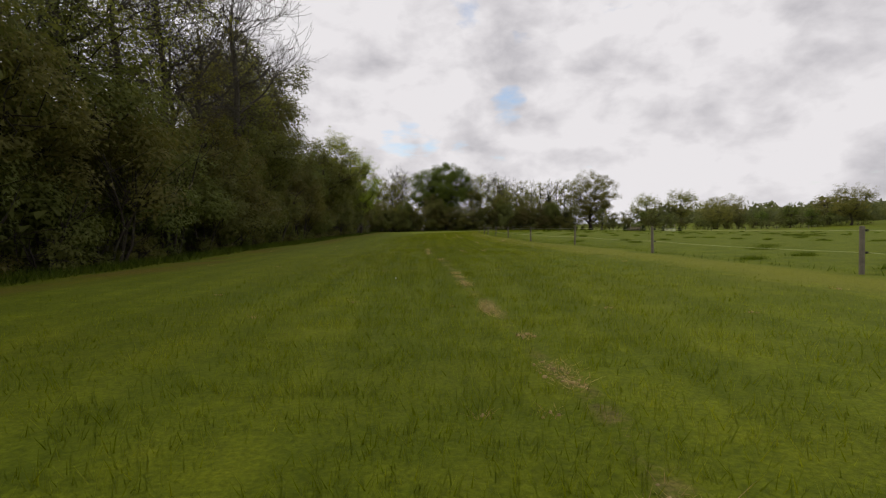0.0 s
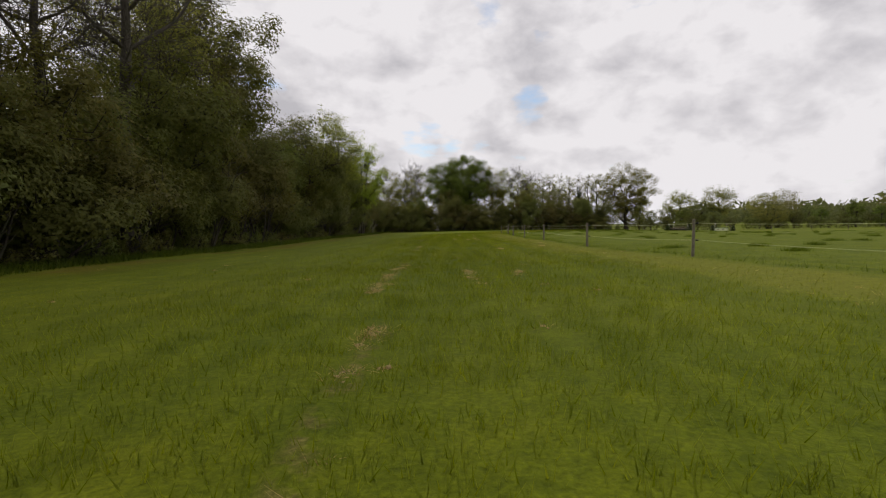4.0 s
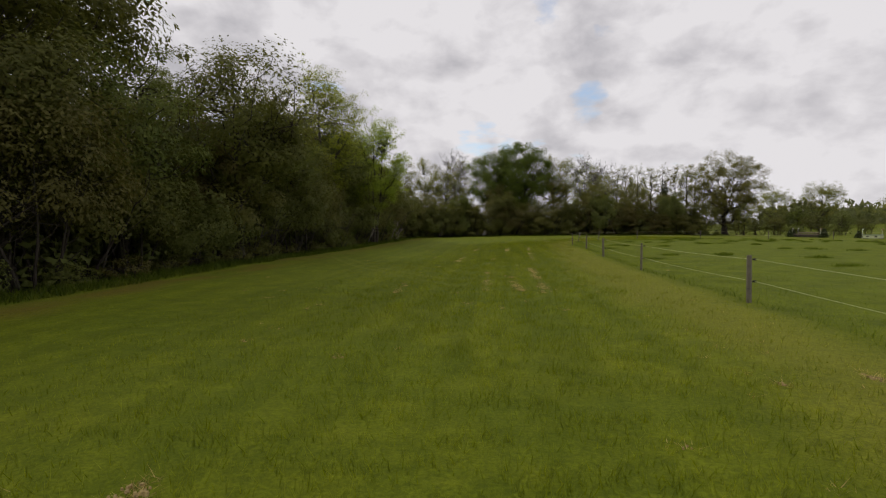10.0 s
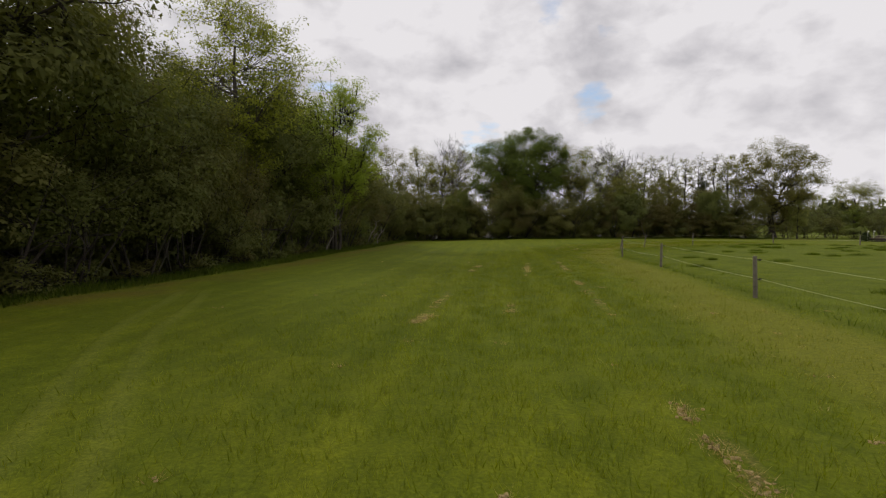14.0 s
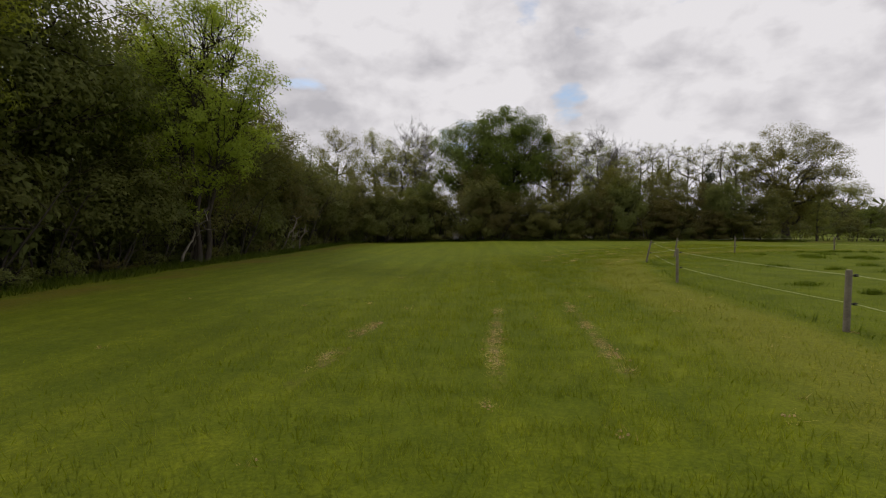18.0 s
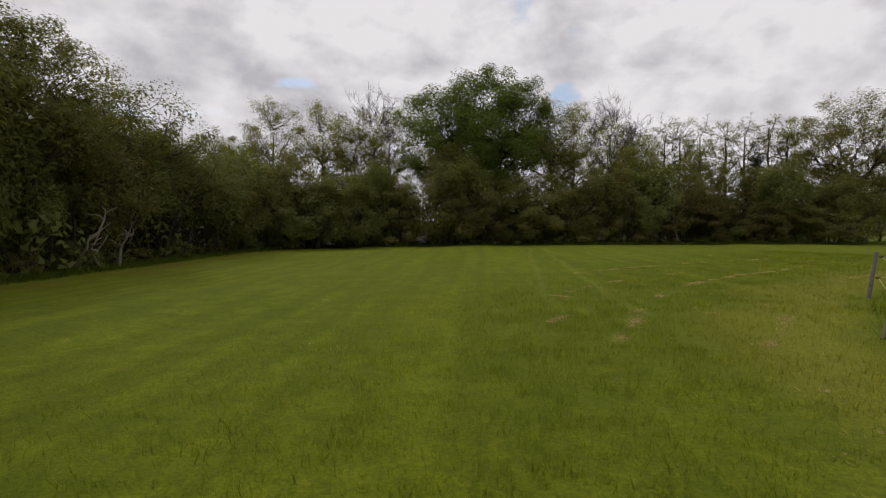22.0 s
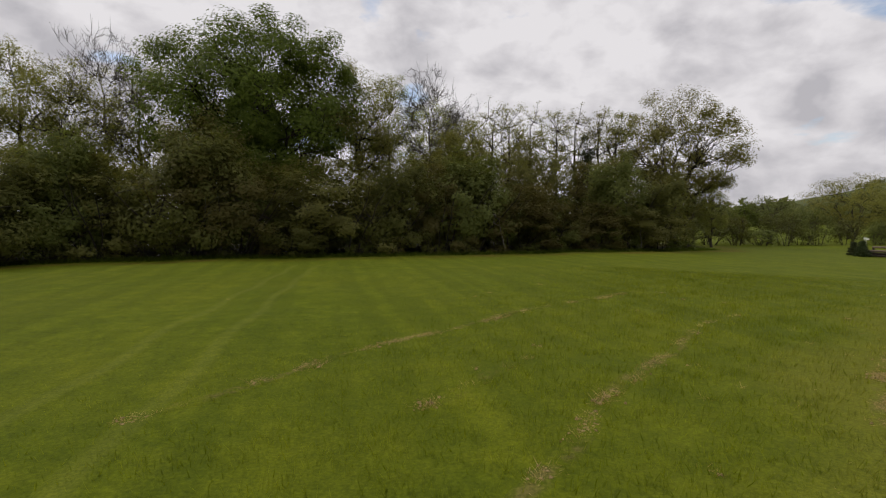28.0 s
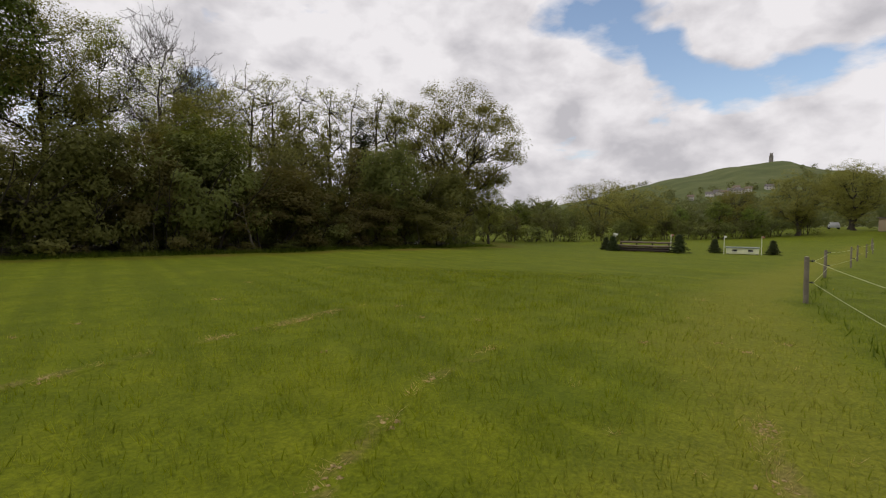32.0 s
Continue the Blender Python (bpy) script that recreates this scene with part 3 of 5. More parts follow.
# shrubs of the wood's edge
EDGE = "shrubs along the wood edge"
shrubs = [plant("hedge_shrub", bushy(31, 4.6, 2.3, 60, 210, 0.72, 0.13, 7, 0.34, 0.08), LEAF_HEDGE, BARK, "dense dark green hawthorn shrub at the wood edge", "shrub", EDGE),
          plant("hedge_shrub", bushy(32, 5.6, 2.5, 64, 220, 0.76, 0.135, 7, 0.34, 0.06), LEAF_HEDGE, BARK, "tall dark green hazel shrub at the wood edge", "shrub", EDGE),
          plant("hedge_shrub", bushy(33, 3.6, 2.1, 55, 190, 0.64, 0.12, 7, 0.2, 0.12), LEAF_HEDGE, BARK, "low dense bramble and thorn shrub at the wood edge", "shrub", EDGE),
          plant("hedge_shrub", bushy(34, 5.0, 2.4, 54, 190, 0.7, 0.125, 9, 0.36, 0.06), LEAF_BROWN, BARK, "bronze-green thorn shrub with bare stems showing", "shrub", EDGE)]
deep = [plant("hedge_shrub", bushy(35, 5.5, 3.0, 70, 62, 0.95, 0.27, 4, 0.01, 0.45), LEAF_HEDGE, BARK, "dark leafy shrub inside the wood", "shrub", "shrubs inside the wood"),
        plant("hedge_shrub", bushy(36, 6.5, 3.2, 70, 62, 1.0, 0.28, 4, 0.01, 0.45), LEAF_HEDGE, BARK, "tall dark shrub in the wood's shade", "shrub", "shrubs inside the wood")]
far = [plant("hedge_shrub", bushy(37, 6.2, 2.9, 75, 170, 0.82, 0.18, 7, 0.06, 0.22), LEAF_HEDGE, BARK, "dense dark green shrub in the hedge below the oaks", "shrub", "hedge below the oaks"),
       plant("hedge_shrub", bushy(38, 7.6, 3.1, 80, 170, 0.85, 0.18, 7, 0.08, 0.22), LEAF_BROWN, BARK, "tall bronze-green shrub in the hedge below the oaks", "shrub", "hedge below the oaks")]
CORNER = 11
near_edge = [(-9.2, -62.0)] + WOOD[2 : CORNER + 1]
far_edge = WOOD[CORNER:]
for k, (x, y, dx, dy) in enumerate(walk_line(near_edge, 2.7)):
    nx, ny = -dy, dx
    kind = shrubs[(k + (k // 4) * 3) % 4]
    put(kind, x + nx * 2.0 + rng.uniform(-0.5, 0.5), y + ny * 2.0, rng.uniform(0, 6.3), rng.uniform(0.85, 1.2), rng.uniform(0.85, 1.3))
for row, off in ((0, 5.2), (1, 9.0), (0, 13.0), (1, 18.0)):
    for k, (x, y, dx, dy) in enumerate(walk_line(near_edge, 4.6)):
        nx, ny = -dy, dx
        put(deep[(k + row) % 2], x + nx * off + rng.uniform(-0.8, 0.8), y + ny * off + rng.uniform(-1, 1), rng.uniform(0, 6.3), rng.uniform(1.0, 1.35))
for row, off in ((0, 2.3), (1, 6.0)):
    for k, (x, y, dx, dy) in enumerate(walk_line(far_edge, 3.3)):
        nx, ny = -dy, dx
        put(far[(k * 3 + row) % 2], x + nx * off + rng.uniform(-0.5, 0.5), y + ny * off + rng.uniform(-0.6, 0.6), rng.uniform(0, 6.3), rng.uniform(0.8, 1.2), rng.choice((0.5, 0.65, 0.8, 1.0, 1.2)))
for row, off in ((0, 11.0),):
    for k, (x, y, dx, dy) in enumerate(walk_line(far_edge, 5.0)):
        put(deep[k % 2], x - dy * off, y + dx * off, rng.uniform(0, 6.3), rng.uniform(0.8, 1.05))

for x, y in ((-7.5, 63.0), (-5.6, 65.5), (-9.5, 66.5), (-4.0, 68.0)):
    put(far[0], x, y, rng.uniform(0, 6.3), 1.0, 0.9)

bramble = [plant("bramble_bush", bushy(41, 1.7, 1.25, 44, 42, 0.34, 0.12, 5, 0.03, 0.45), LEAF_HEDGE, BARK, "low dark bramble thicket at the foot of the wood", "bush", "brambles at the foot of the wood"),
           plant("bramble_bush", bushy(42, 1.3, 1.15, 40, 42, 0.3, 0.11, 5, 0.03, 0.5), LEAF_BROWN, BARK, "low brown-green bramble at the foot of the wood", "bush", "brambles at the foot of the wood")]
for k, (x, y, dx, dy) in enumerate(walk_line(near_edge + far_edge[1:], 2.6)):
    off = rng.uniform(0.7, 1.7)
    put(bramble[1 if k % 3 == 1 else 0], x - dy * off, y + dx * off, rng.uniform(0, 6.3), rng.uniform(0.5, 0.9), rng.uniform(0.35, 0.8))

# single trees that stand out
WOODT = "trees of the wood"
oak_a = plant("oak_tree", grow(131, 17.9, 8.9, 3.2, 0.6, 16, 320, 0, 340, 1.25, 0.22, 0.5, lumps=0.16, inner=0.12, hull=0.45, shell=True), LEAF_OAK, BARK, "broad round oak in full dark green leaf", "tree")
put(oak_a, 5.5, 79.0, 0.4)
oak_b = plant("oak_tree", grow(142, 16.9, 7.6, 1.8, 0.55, 18, 280, 0, 190, 1.05, 0.185, 0.45, lumps=0.14, inner=0.15, hull=0.45, shell=True), LEAF_SPARSE, BARK, "spreading oak with open limbs at the hedge's end", "tree")
put(oak_b, 47.5, 84.5, 1.0)
ash_bare = plant("ash_tree", grow(103, 16.5, 3.8, 6.0, 0.2, 10, 110, 5, 0, leader=0.55, fine=3, leafy=0), LEAF_SPARSE, BARK_PALE, "tall bare ash with fine grey twigs", "tree", "bare trees")
alder = [plant("alder_tree", grow(111, 13.3, 2.3, 4.0, 0.2, 8, 70, 3, 17, 0.42, 0.13, 0.7, lumps=0.4), LEAF_SPARSE, BARK, "slender alder with thin young leaves over the hedge", "tree", "slender trees over the hedge"),
         plant("alder_tree", grow(112, 13.8, 2.4, 5.0, 0.2, 8, 60, 4, 10, 0.38, 0.13, 0.7, lumps=0.4, lean=(0.9, 0.3)), LEAF_SPARSE, BARK, "leaning slender alder with sparse leaves", "tree", "slender trees over the hedge"),
         plant("alder_tree", grow(113, 13.0, 3.5, 2.0, 0.24, 10, 120, 0, 170, 0.85, 0.15, 0.6, lumps=0.25, shell=True), LEAF_SPARSE, BARK, "leafy young tree rising out of the hedge", "tree", "slender trees over the hedge"),
         plant("alder_tree", grow(114, 16.5, 4.1, 3.0, 0.26, 12, 140, 1, 80, 0.75, 0.15, 0.65, lumps=0.25, shell=True), LEAF_SPARSE, BARK, "tall leafy alder rising out of the hedge", "tree", "slender trees over the hedge")]
for x, y, s, k in ((13.5, 80, 0.97, 3), (16.5, 83, 0.95, 3), (22.8, 82, 0.95, 2), (25.9, 83.4, 1.06, 1), (28.2, 83, 1.08, 0), (30.6, 83, 1.05, 1), (32.8, 82.5, 1.06, 0), (34.9, 82.5, 1.05, 1), (37.4, 82.5, 1.08, 0), (39.6, 83, 1.1, 0),
                   (42.0, 86, 0.98, 1), (22, 90, 0.95, 3), (34, 95, 0.9, 2), (28, 95, 0.9, 2), (-7.5, 78, 1.05, 2), (-12.0, 82, 1.0, 3), (-17, 80, 1.0, 3), (-5, 86, 1.0, 3), (1.0, 88, 0.85, 3), (49.5, 81.0, 0.5, 2), (-21, 74, 0.9, 2)):
    put(alder[k], x, y, rng.uniform(0, 6.3), s)
put(ash_bare, 19.8, 80.0, 0.2, 0.93)
put(ash_bare, -6.0, 81.5, 2.0, 1.03)
put(ash_bare, 24.5, 89.0, 4.0, 0.9)

ivy = plant("ivy_tree", grow(117, 10.2, 0.75, 1.0, 0.16, 6, 60, 0, 150, 0.5, 0.15, 0.9, lumps=0.2, shell=True), LEAF_DARK, BARK, "narrow dead trunk wrapped in dark ivy", "tree")
put(ivy, 34.3, 79.0, 0.0)

oak_c = plant("oak_tree", grow(121, 18.5, 6.0, 3.0, 0.42, 14, 180, 0, 230, 1.15, 0.23, 0.5, lumps=0.3, inner=0.3, shell=True), LEAF_HEDGE, BARK, "tall oak in dark leaf inside the wood", "tree", WOODT)
ash_c = plant("ash_tree", grow(122, 18.0, 4.6, 3.5, 0.3, 11, 130, 4, 22, 0.55, 0.16, 0.6, fine=1, lumps=0.3), LEAF_BROWN, BARK_PALE, "tall ash just coming into bronze leaf", "tree", WOODT)
lime_c = plant("lime_tree", grow(123, 14.8, 4.6, 2.6, 0.24, 13, 220, 2, 48, 0.55, 0.15, 0.7, stems=3, lumps=0.3, shell=True), LEAF_LIME, BARK, "many-stemmed young tree in bright fresh leaf", "tree", WOODT)
bare_c = plant("ash_tree", grow(124, 23.0, 6.0, 7.0, 0.36, 12, 140, 5, 0, leader=0.6, fine=2, leafy=0), LEAF_SPARSE, BARK_PALE, "tall bare ash standing above the wood", "tree", "bare trees")
half_c = plant("ash_tree", grow(127, 20.0, 5.2, 6.0, 0.34, 11, 120, 4, 16, 0.5, 0.16, 0.6, fine=1, lumps=0.35), LEAF_SPARSE, BARK_PALE, "tall ash with thin young leaves above the wood", "tree", WOODT)
pale_c = plant("ash_tree", grow(128, 16.0, 4.1, 4.2, 0.28, 12, 150, 4, 32, 0.5, 0.13, 0.65, fine=1, lumps=0.3), LEAF_LIME, BARK_PALE, "tall twiggy tree in thin yellow-green leaf", "tree", WOODT)
field_c = plant("maple_tree", grow(125, 10.5, 4.3, 2.6, 0.27, 13, 130, 0, 150, 0.9, 0.165, 0.5, lumps=0.32, inner=0.3, shell=True), LEAF_HEDGE, BARK, "bushy field maple at the wood edge", "tree", WOODT)
thorn_c = plant("thorn_tree", grow(126, 8.0, 3.8, 2.0, 0.22, 12, 115, 0, 150, 0.8, 0.155, 0.5, lumps=0.32, inner=0.3, shell=True), LEAF_BROWN, BARK, "bronze-green thorn tree leaning out over the grass", "tree", WOODT)
for proto, x, y, s in ((bare_c, -11.8, -20.5, 1.0), (bare_c, -13.0, -28.0, 0.9), (half_c, -12.5, -40.0, 1.0), (half_c, -13.0, -32.0, 0.95), (bare_c, -12.5, -24.5, 0.8), (half_c, -14.0, -25.0, 0.85), (half_c, -15.0, -12.0, 0.9),
                       (bare_c, -14.5, -45.0, 0.95), (half_c, -13.0, -48.0, 1.0), (bare_c, -13.0, -36.0, 0.9), (half_c, -15.0, -58.0, 1.1), (oak_c, -17.0, -3.3, 1.14), (ash_c, -15.0, -9.0, 0.85), (half_c, -14.0, -17.0, 0.8),
                       (pale_c, -11.8, 20.3, 1.0), (field_c, -10.6, 4.2, 1.12), (oak_c, -19.0, 9.0, 0.68), (oak_c, -18.5, 25.0, 0.7), (lime_c, -10.1, 31.5, 0.93), (oak_b, -15.6, 44.5, 0.72), (oak_c, -14.8, 34.5, 0.74), (oak_c, -15.0, 37.5, 0.7),
                       (oak_c, -17.5, 53.0, 0.55), (oak_c, -20.0, 63.0, 0.56), (oak_c, -22.0, 44.0, 0.7), (field_c, -13.6, 24.5, 1.2), (field_c, -14.2, 28.0, 1.1), (oak_c, -17.5, 22.0, 0.68), (ash_c, -14.5, 13.0, 0.72),
                       (field_c, -13.2, 15.0, 0.95), (oak_c, -24.0, 85.0, 0.7), (oak_c, -30.0, 55.0, 0.7)):
    put(proto, x, y, rng.uniform(0, 6.3), s)
for k, (x, y, dx, dy) in enumerate(walk_line(near_edge[:-1], 5.0)):
    if 27 < y < 36:
        continue
    put((field_c, thorn_c, field_c)[k % 3], x - dy * rng.uniform(2.4, 4.4), y + dx * 3.4, rng.uniform(0, 6.3), rng.uniform(0.8, 1.1))


# pale dead branches leaning out of the hedge
def dead_branch(seed, foot, head):
    r = np.random.default_rng(seed)
    path = arc(r, foot, head, 0.25, 8, 0.09)
    pieces = [tube(path, np.linspace(0.075, 0.02, 8), 6)]
    for k in (3, 4, 5, 6):
        d = r.normal(0, 1, 3) * (1, 1, 0.4) + (0, 0, 0.5)
        d /= np.linalg.norm(d)
        pieces.append(tube(arc(r, path[k], path[k] + d * r.uniform(0.5, 1.1), 0.05, 4, 0.04), np.linspace(0.03, 0.008, 4), 4))
    me = mesh_from("dead_branch", *joined(pieces), True)
    me.materials.append(BARK_DEAD)
    return tagged(new("dead_branch", me), "pale barkless dead branch leaning out of the hedge", "branch", "dead branches")


BARK_DEAD = bark_material("dead_wood", (0.15, 0.13, 0.10), (0.32, 0.28, 0.22))
for n, (a, b) in enumerate((((-11.2, 44.2, -0.1), (-9.9, 45.2, 2.6)), ((-10.7, 46.0, -0.1), (-9.6, 45.8, 1.7)), ((-10.6, 44.9, -0.1), (-10.1, 43.9, 1.1)), ((-10.5, 30.5, -0.1), (-9.6, 31.2, 2.4)), ((-10.9, 31.8, -0.1), (-9.9, 31.5, 1.9)),
                             ((23.4, 70.6, -0.1), (22.0, 69.6, 2.6)), ((36.2, 73.4, -0.1), (35.2, 72.4, 2.2)))):
    dead_branch(200 + n, a, b)

# ---- fence ----
WEATHERED = plain("weathered_wood", (0.17, 0.148, 0.115), 0.88, 0.4, 30.0, 0.6)
BLACK = plain("black_plastic", (0.02, 0.02, 0.02), 0.5, 0.1)
CORD = plain("pale_cord", (0.56, 0.58, 0.32), 0.6, 0.1)
TARRED = plain("tarred_wood", (0.045, 0.036, 0.028), 0.8, 0.4, 30.0, 0.5)
SAWN = plain("sawn_wood", (0.42, 0.37, 0.28), 0.8, 0.2, 40.0, 0.3)


def lathe(profile, sides=12):
    """Verts and faces of a turned shape from (radius, height) pairs."""
    verts, faces = [], []
    for r, z in profile:
        for k in range(sides):
            a = math.tau * k / sides
            verts.append((r * math.cos(a), r * math.sin(a), z))
    for i in range(len(profile) - 1):
        for k in range(sides):
            j = (k + 1) % sides
            faces.append((i * sides + k, i * sides + j, (i + 1) * sides + j, (i + 1) * sides + k))
    faces.append(tuple(reversed(range(sides))))
    faces.append(tuple(range((len(profile) - 1) * sides, len(profile) * sides)))
    return verts, faces


def block(sx, sy, sz, bevel=0.01, at=(0, 0, 0)):
    bm = bmesh.new()
    bmesh.ops.create_cube(bm, size=1, matrix=Matrix.Translation(at) @ Matrix.Diagonal((sx, sy, sz, 1)))
    if bevel:
        bmesh.ops.bevel(bm, geom=bm.edges[:], offset=bevel, segments=2, affect="EDGES")
    me = bpy.data.meshes.new("block")
    bm.to_mesh(me)
    bm.free()
    return me


def build_fence():
    fence = tagged(new("electric_fence"), "wooden posts with two pale electric cords round the paddock", "fence")
    post_me = mesh_from("post", *lathe([(0.052, -0.25), (0.052, 0.3), (0.05, 0.8), (0.049, 1.0), (0.044, 1.02)]), False)
    slim_me = mesh_from("post", *lathe([(0.042, -0.25), (0.041, 0.5), (0.04, 1.02), (0.036, 1.04)]), False)
    cap_me = mesh_from("sawn_top", *lathe([(0.035, 0.0), (0.038, 0.003), (0.036, 0.006)], 12))
    knob_me = mesh_from("insulator", *lathe([(0.012, 0.0), (0.012, 0.035), (0.026, 0.04), (0.026, 0.055), (0.014, 0.06), (0.014, 0.068), (0.026, 0.073), (0.024, 0.09)], 8))
    r = random.Random(4)
    hooks = []
    for n, (x, y) in enumerate(FENCE):
        leans = (r.uniform(-0.03, 0.03), r.uniform(-0.03, 0.03))
        slim = n % 3 == 0 or n in LEANING
        ob = part("post", slim_me if slim else post_me, TARRED if n == 14 else WEATHERED, fence, "dark tarred post" if n == 14 else "")
        m = Matrix.Translation((x, y, float(ground_height(np.array(x), np.array(y))))) @ Matrix.Rotation(LEANING.get(n, 0.0), 4, "Y") @ Euler((leans[0], leans[1], r.uniform(0, 6))).to_matrix().to_4x4()
        ob.matrix_basis = m
        cap = part("sawn_top", cap_me, SAWN, ob, "pale sawn top of the post")
        cap.matrix_basis = Matrix.Translation((0, 0, 1.038 if slim else 1.018))
        px, py = FENCE[max(0, n - 1)]
        qx, qy = FENCE[min(len(FENCE) - 1, n + 1)]
        d = Vector((qx - px, qy - py, 0)).normalized()
        side = Vector((d.y, -d.x, 0))
        row = []
        for h in (0.46, 0.93):
            at = m @ Vector((0, 0, h)) + side * 0.05
            k = part("insulator", knob_me, BLACK, ob, "black plastic insulator")
            k.matrix_basis = m.inverted() @ Matrix.Translation(at) @ side.to_track_quat("Z", "Y").to_matrix().to_4x4()
            row.append(at + side * 0.065)
        hooks.append(row)
    for a, b in zip(hooks, hooks[1:]):
        for p, q in zip(a, b):
            pts = [p.lerp(q, s) - Vector((0, 0, 0.16 * s * (1 - s))) for s in np.linspace(0, 1, 7)]
            part("cord", mesh_from("cord", *tube([tuple(v) for v in pts], [0.0036] * 7, 5), True), CORD, fence)


build_fence()

# ---- the two cross-country jumps ----
# dark timber, near-black to stand for the shadow in the rail gaps too
LOG = plain("shaded_dark_timber", (0.032, 0.022, 0.017), 0.75, 0.45, 14.0, 0.4)
# paler colour that puts the light along the top rails into the wood
LOG_PALE = plain("lit_pale_rail", (0.17, 0.13, 0.10), 0.8, 0.35, 12.0, 0.4)
WHITE = plain("white_paint", (0.78, 0.78, 0.74), 0.5, 0.06)
RED = plain("faded_red_paint", (0.42, 0.20, 0.16), 0.6, 0.1)
GREEN_TOP = plain("grey_green_paint", (0.24, 0.28, 0.26), 0.6, 0.15)
CREAM = plain("cream_paint", (0.62, 0.64, 0.42), 0.6, 0.1)
HOLE = plain("dark_opening", (0.02, 0.02, 0.018), 0.9, 0.1)


def rail(length, r):
    n = 9
    rg = np.random.default_rng(int(length * 100 + r * 1000))
    path = np.stack([np.linspace(-length / 2, length / 2, n), rg.normal(0, 0.012, n), rg.normal(0, 0.012, n)], 1)
    v, f = tube(path, r * (1 + rg.normal(0, 0.04, n)), 10)
    faces = [tuple(int(k) for k in q) for q in f] + [tuple(range(10)), tuple(reversed(range(10 * (n - 1), 10 * n)))]
    return mesh_from("rail", v, faces)


def flag_pole(parent, x, y, mat, label):
    pole = part("flag_pole", mesh_from("flag_pole", *lathe([(0.02, 0), (0.019, 1.44), (0.014, 1.46)], 8)), WHITE, parent)
    pole.matrix_basis = Matrix.Translation((x, y, 0))
    flag = part("flag", block(0.17, 0.03, 0.13, 0.006), mat, pole, label)
    flag.matrix_basis = Matrix.Translation((0.1, 0, 1.38))


def rail_jump(x, y, turn):
    ob = tagged(new("rail_jump"), "low jump of stacked dark rails with flag poles", "horse jump")
    length = 3.9
    for row, (dy, top) in enumerate(((-0.55, 0.5), (0.55, 0.74))):
        for k, z in enumerate((0.14, 0.14 + (top - 0.14) * 0.5, top)):
            o = part("rail", rail(length, 0.075), LOG_PALE if k == 2 else LOG, ob, "top rail in a paler colour for the light on it" if k == 2 else "")
            o.matrix_basis = Matrix.Translation((0.1 * row, dy, z))
        for k in (-1.8, -0.6, 0.6, 1.8):
            o = part("upright", block(0.12, 0.1, top + 0.1, 0.015), LOG, ob)
            o.matrix_basis = Matrix.Translation((k, dy + 0.15, (top + 0.1) / 2 - 0.02))
    for k in (-1.65, 1.65):
        o = part("brace", block(0.12, 1.1, 0.12, 0.015), LOG, ob)
        o.matrix_basis = Matrix.Translation((k, 0.05, 0.5))
    flag_pole(ob, -2.0, -0.75, WHITE, "white flag")
    flag_pole(ob, -2.5, 1.3, WHITE, "white flag")
    flag_pole(ob, 2.02, -0.2, RED, "red flag")
    ob.matrix_basis = stand(x, y, turn, z=float(rise(x, y)))


def box_jump(x, y, turn):
    ob = tagged(new("box_jump"), "cream painted box jump with a grey-green roof", "horse jump")
    part("box", block(2.25, 0.8, 0.46, 0.012, (0, 0, 0.27)), CREAM, ob)
    part("roof", block(2.4, 0.95, 0.08, 0.015, (0, 0, 0.542)), GREEN_TOP, ob, "grey-green flat roof")
    for k in (-0.55, 0.55):
        w = part("opening", block(0.34, 0.03, 0.15, 0.004), HOLE, ob, "small dark opening")
        w.matrix_basis = Matrix.Translation((k, -0.407, 0.31))
        s = part("opening_sill", block(0.4, 0.05, 0.03, 0.004), WHITE, ob)
        s.matrix_basis = Matrix.Translation((k, -0.42, 0.215))
    for k in (-1.0, 1.0):
        f = part("runner", block(0.14, 1.1, 0.08, 0.01, (k, 0, 0.02)), LOG, ob)
    flag_pole(ob, -1.28, -0.3, WHITE, "white flag")
    flag_pole(ob, 1.28, -0.3, RED, "red flag")
    ob.matrix_basis = stand(x, y, turn, z=float(rise(x, y)))


J_TURN = math.atan2(-0.89, 0.45)
rail_jump(51.8, 64.7, J_TURN)
box_jump(58.3, 60.2, J_TURN)
def conifer(seed, height, radius):
    """A small cone-shaped fir with drooping whorls of needles."""
    rg = np.random.default_rng(seed)
    pieces, tips = [tube([(0, 0, -0.1), (0.01, 0, height * 0.5), (0, 0.01, height)], (0.04, 0.025, 0.006), 6)], []
    for k in range(46):
        z = height * (0.06 + 0.9 * (k / 46) ** 0.9)
        a, r = k * 2.4, radius * (1.02 - z / height) * rg.uniform(0.7, 1.1)
        end = np.array([math.cos(a) * r, math.sin(a) * r, z - 0.12 * r + 0.02])
        pieces.append(tube(arc(rg, (0, 0, z), end, 0.02, 4, 0.01), (0.012, 0.01, 0.007, 0.004), 3))
        tips += [end, end * (0.6, 0.6, 1), end * (0.3, 0.3, 1)]
    return mesh_from("stem", *joined(pieces), True), leaf_mesh("foliage", *leaves(rg, np.array(tips), 64, 0.17, 0.08, (0, 0, height * 0.3)))


fir = plant("fir_bush", conifer(61, 1.45, 0.78), LEAF_DARK, BARK, "small dark cut fir set beside a jump", "bush", "firs beside the jumps")
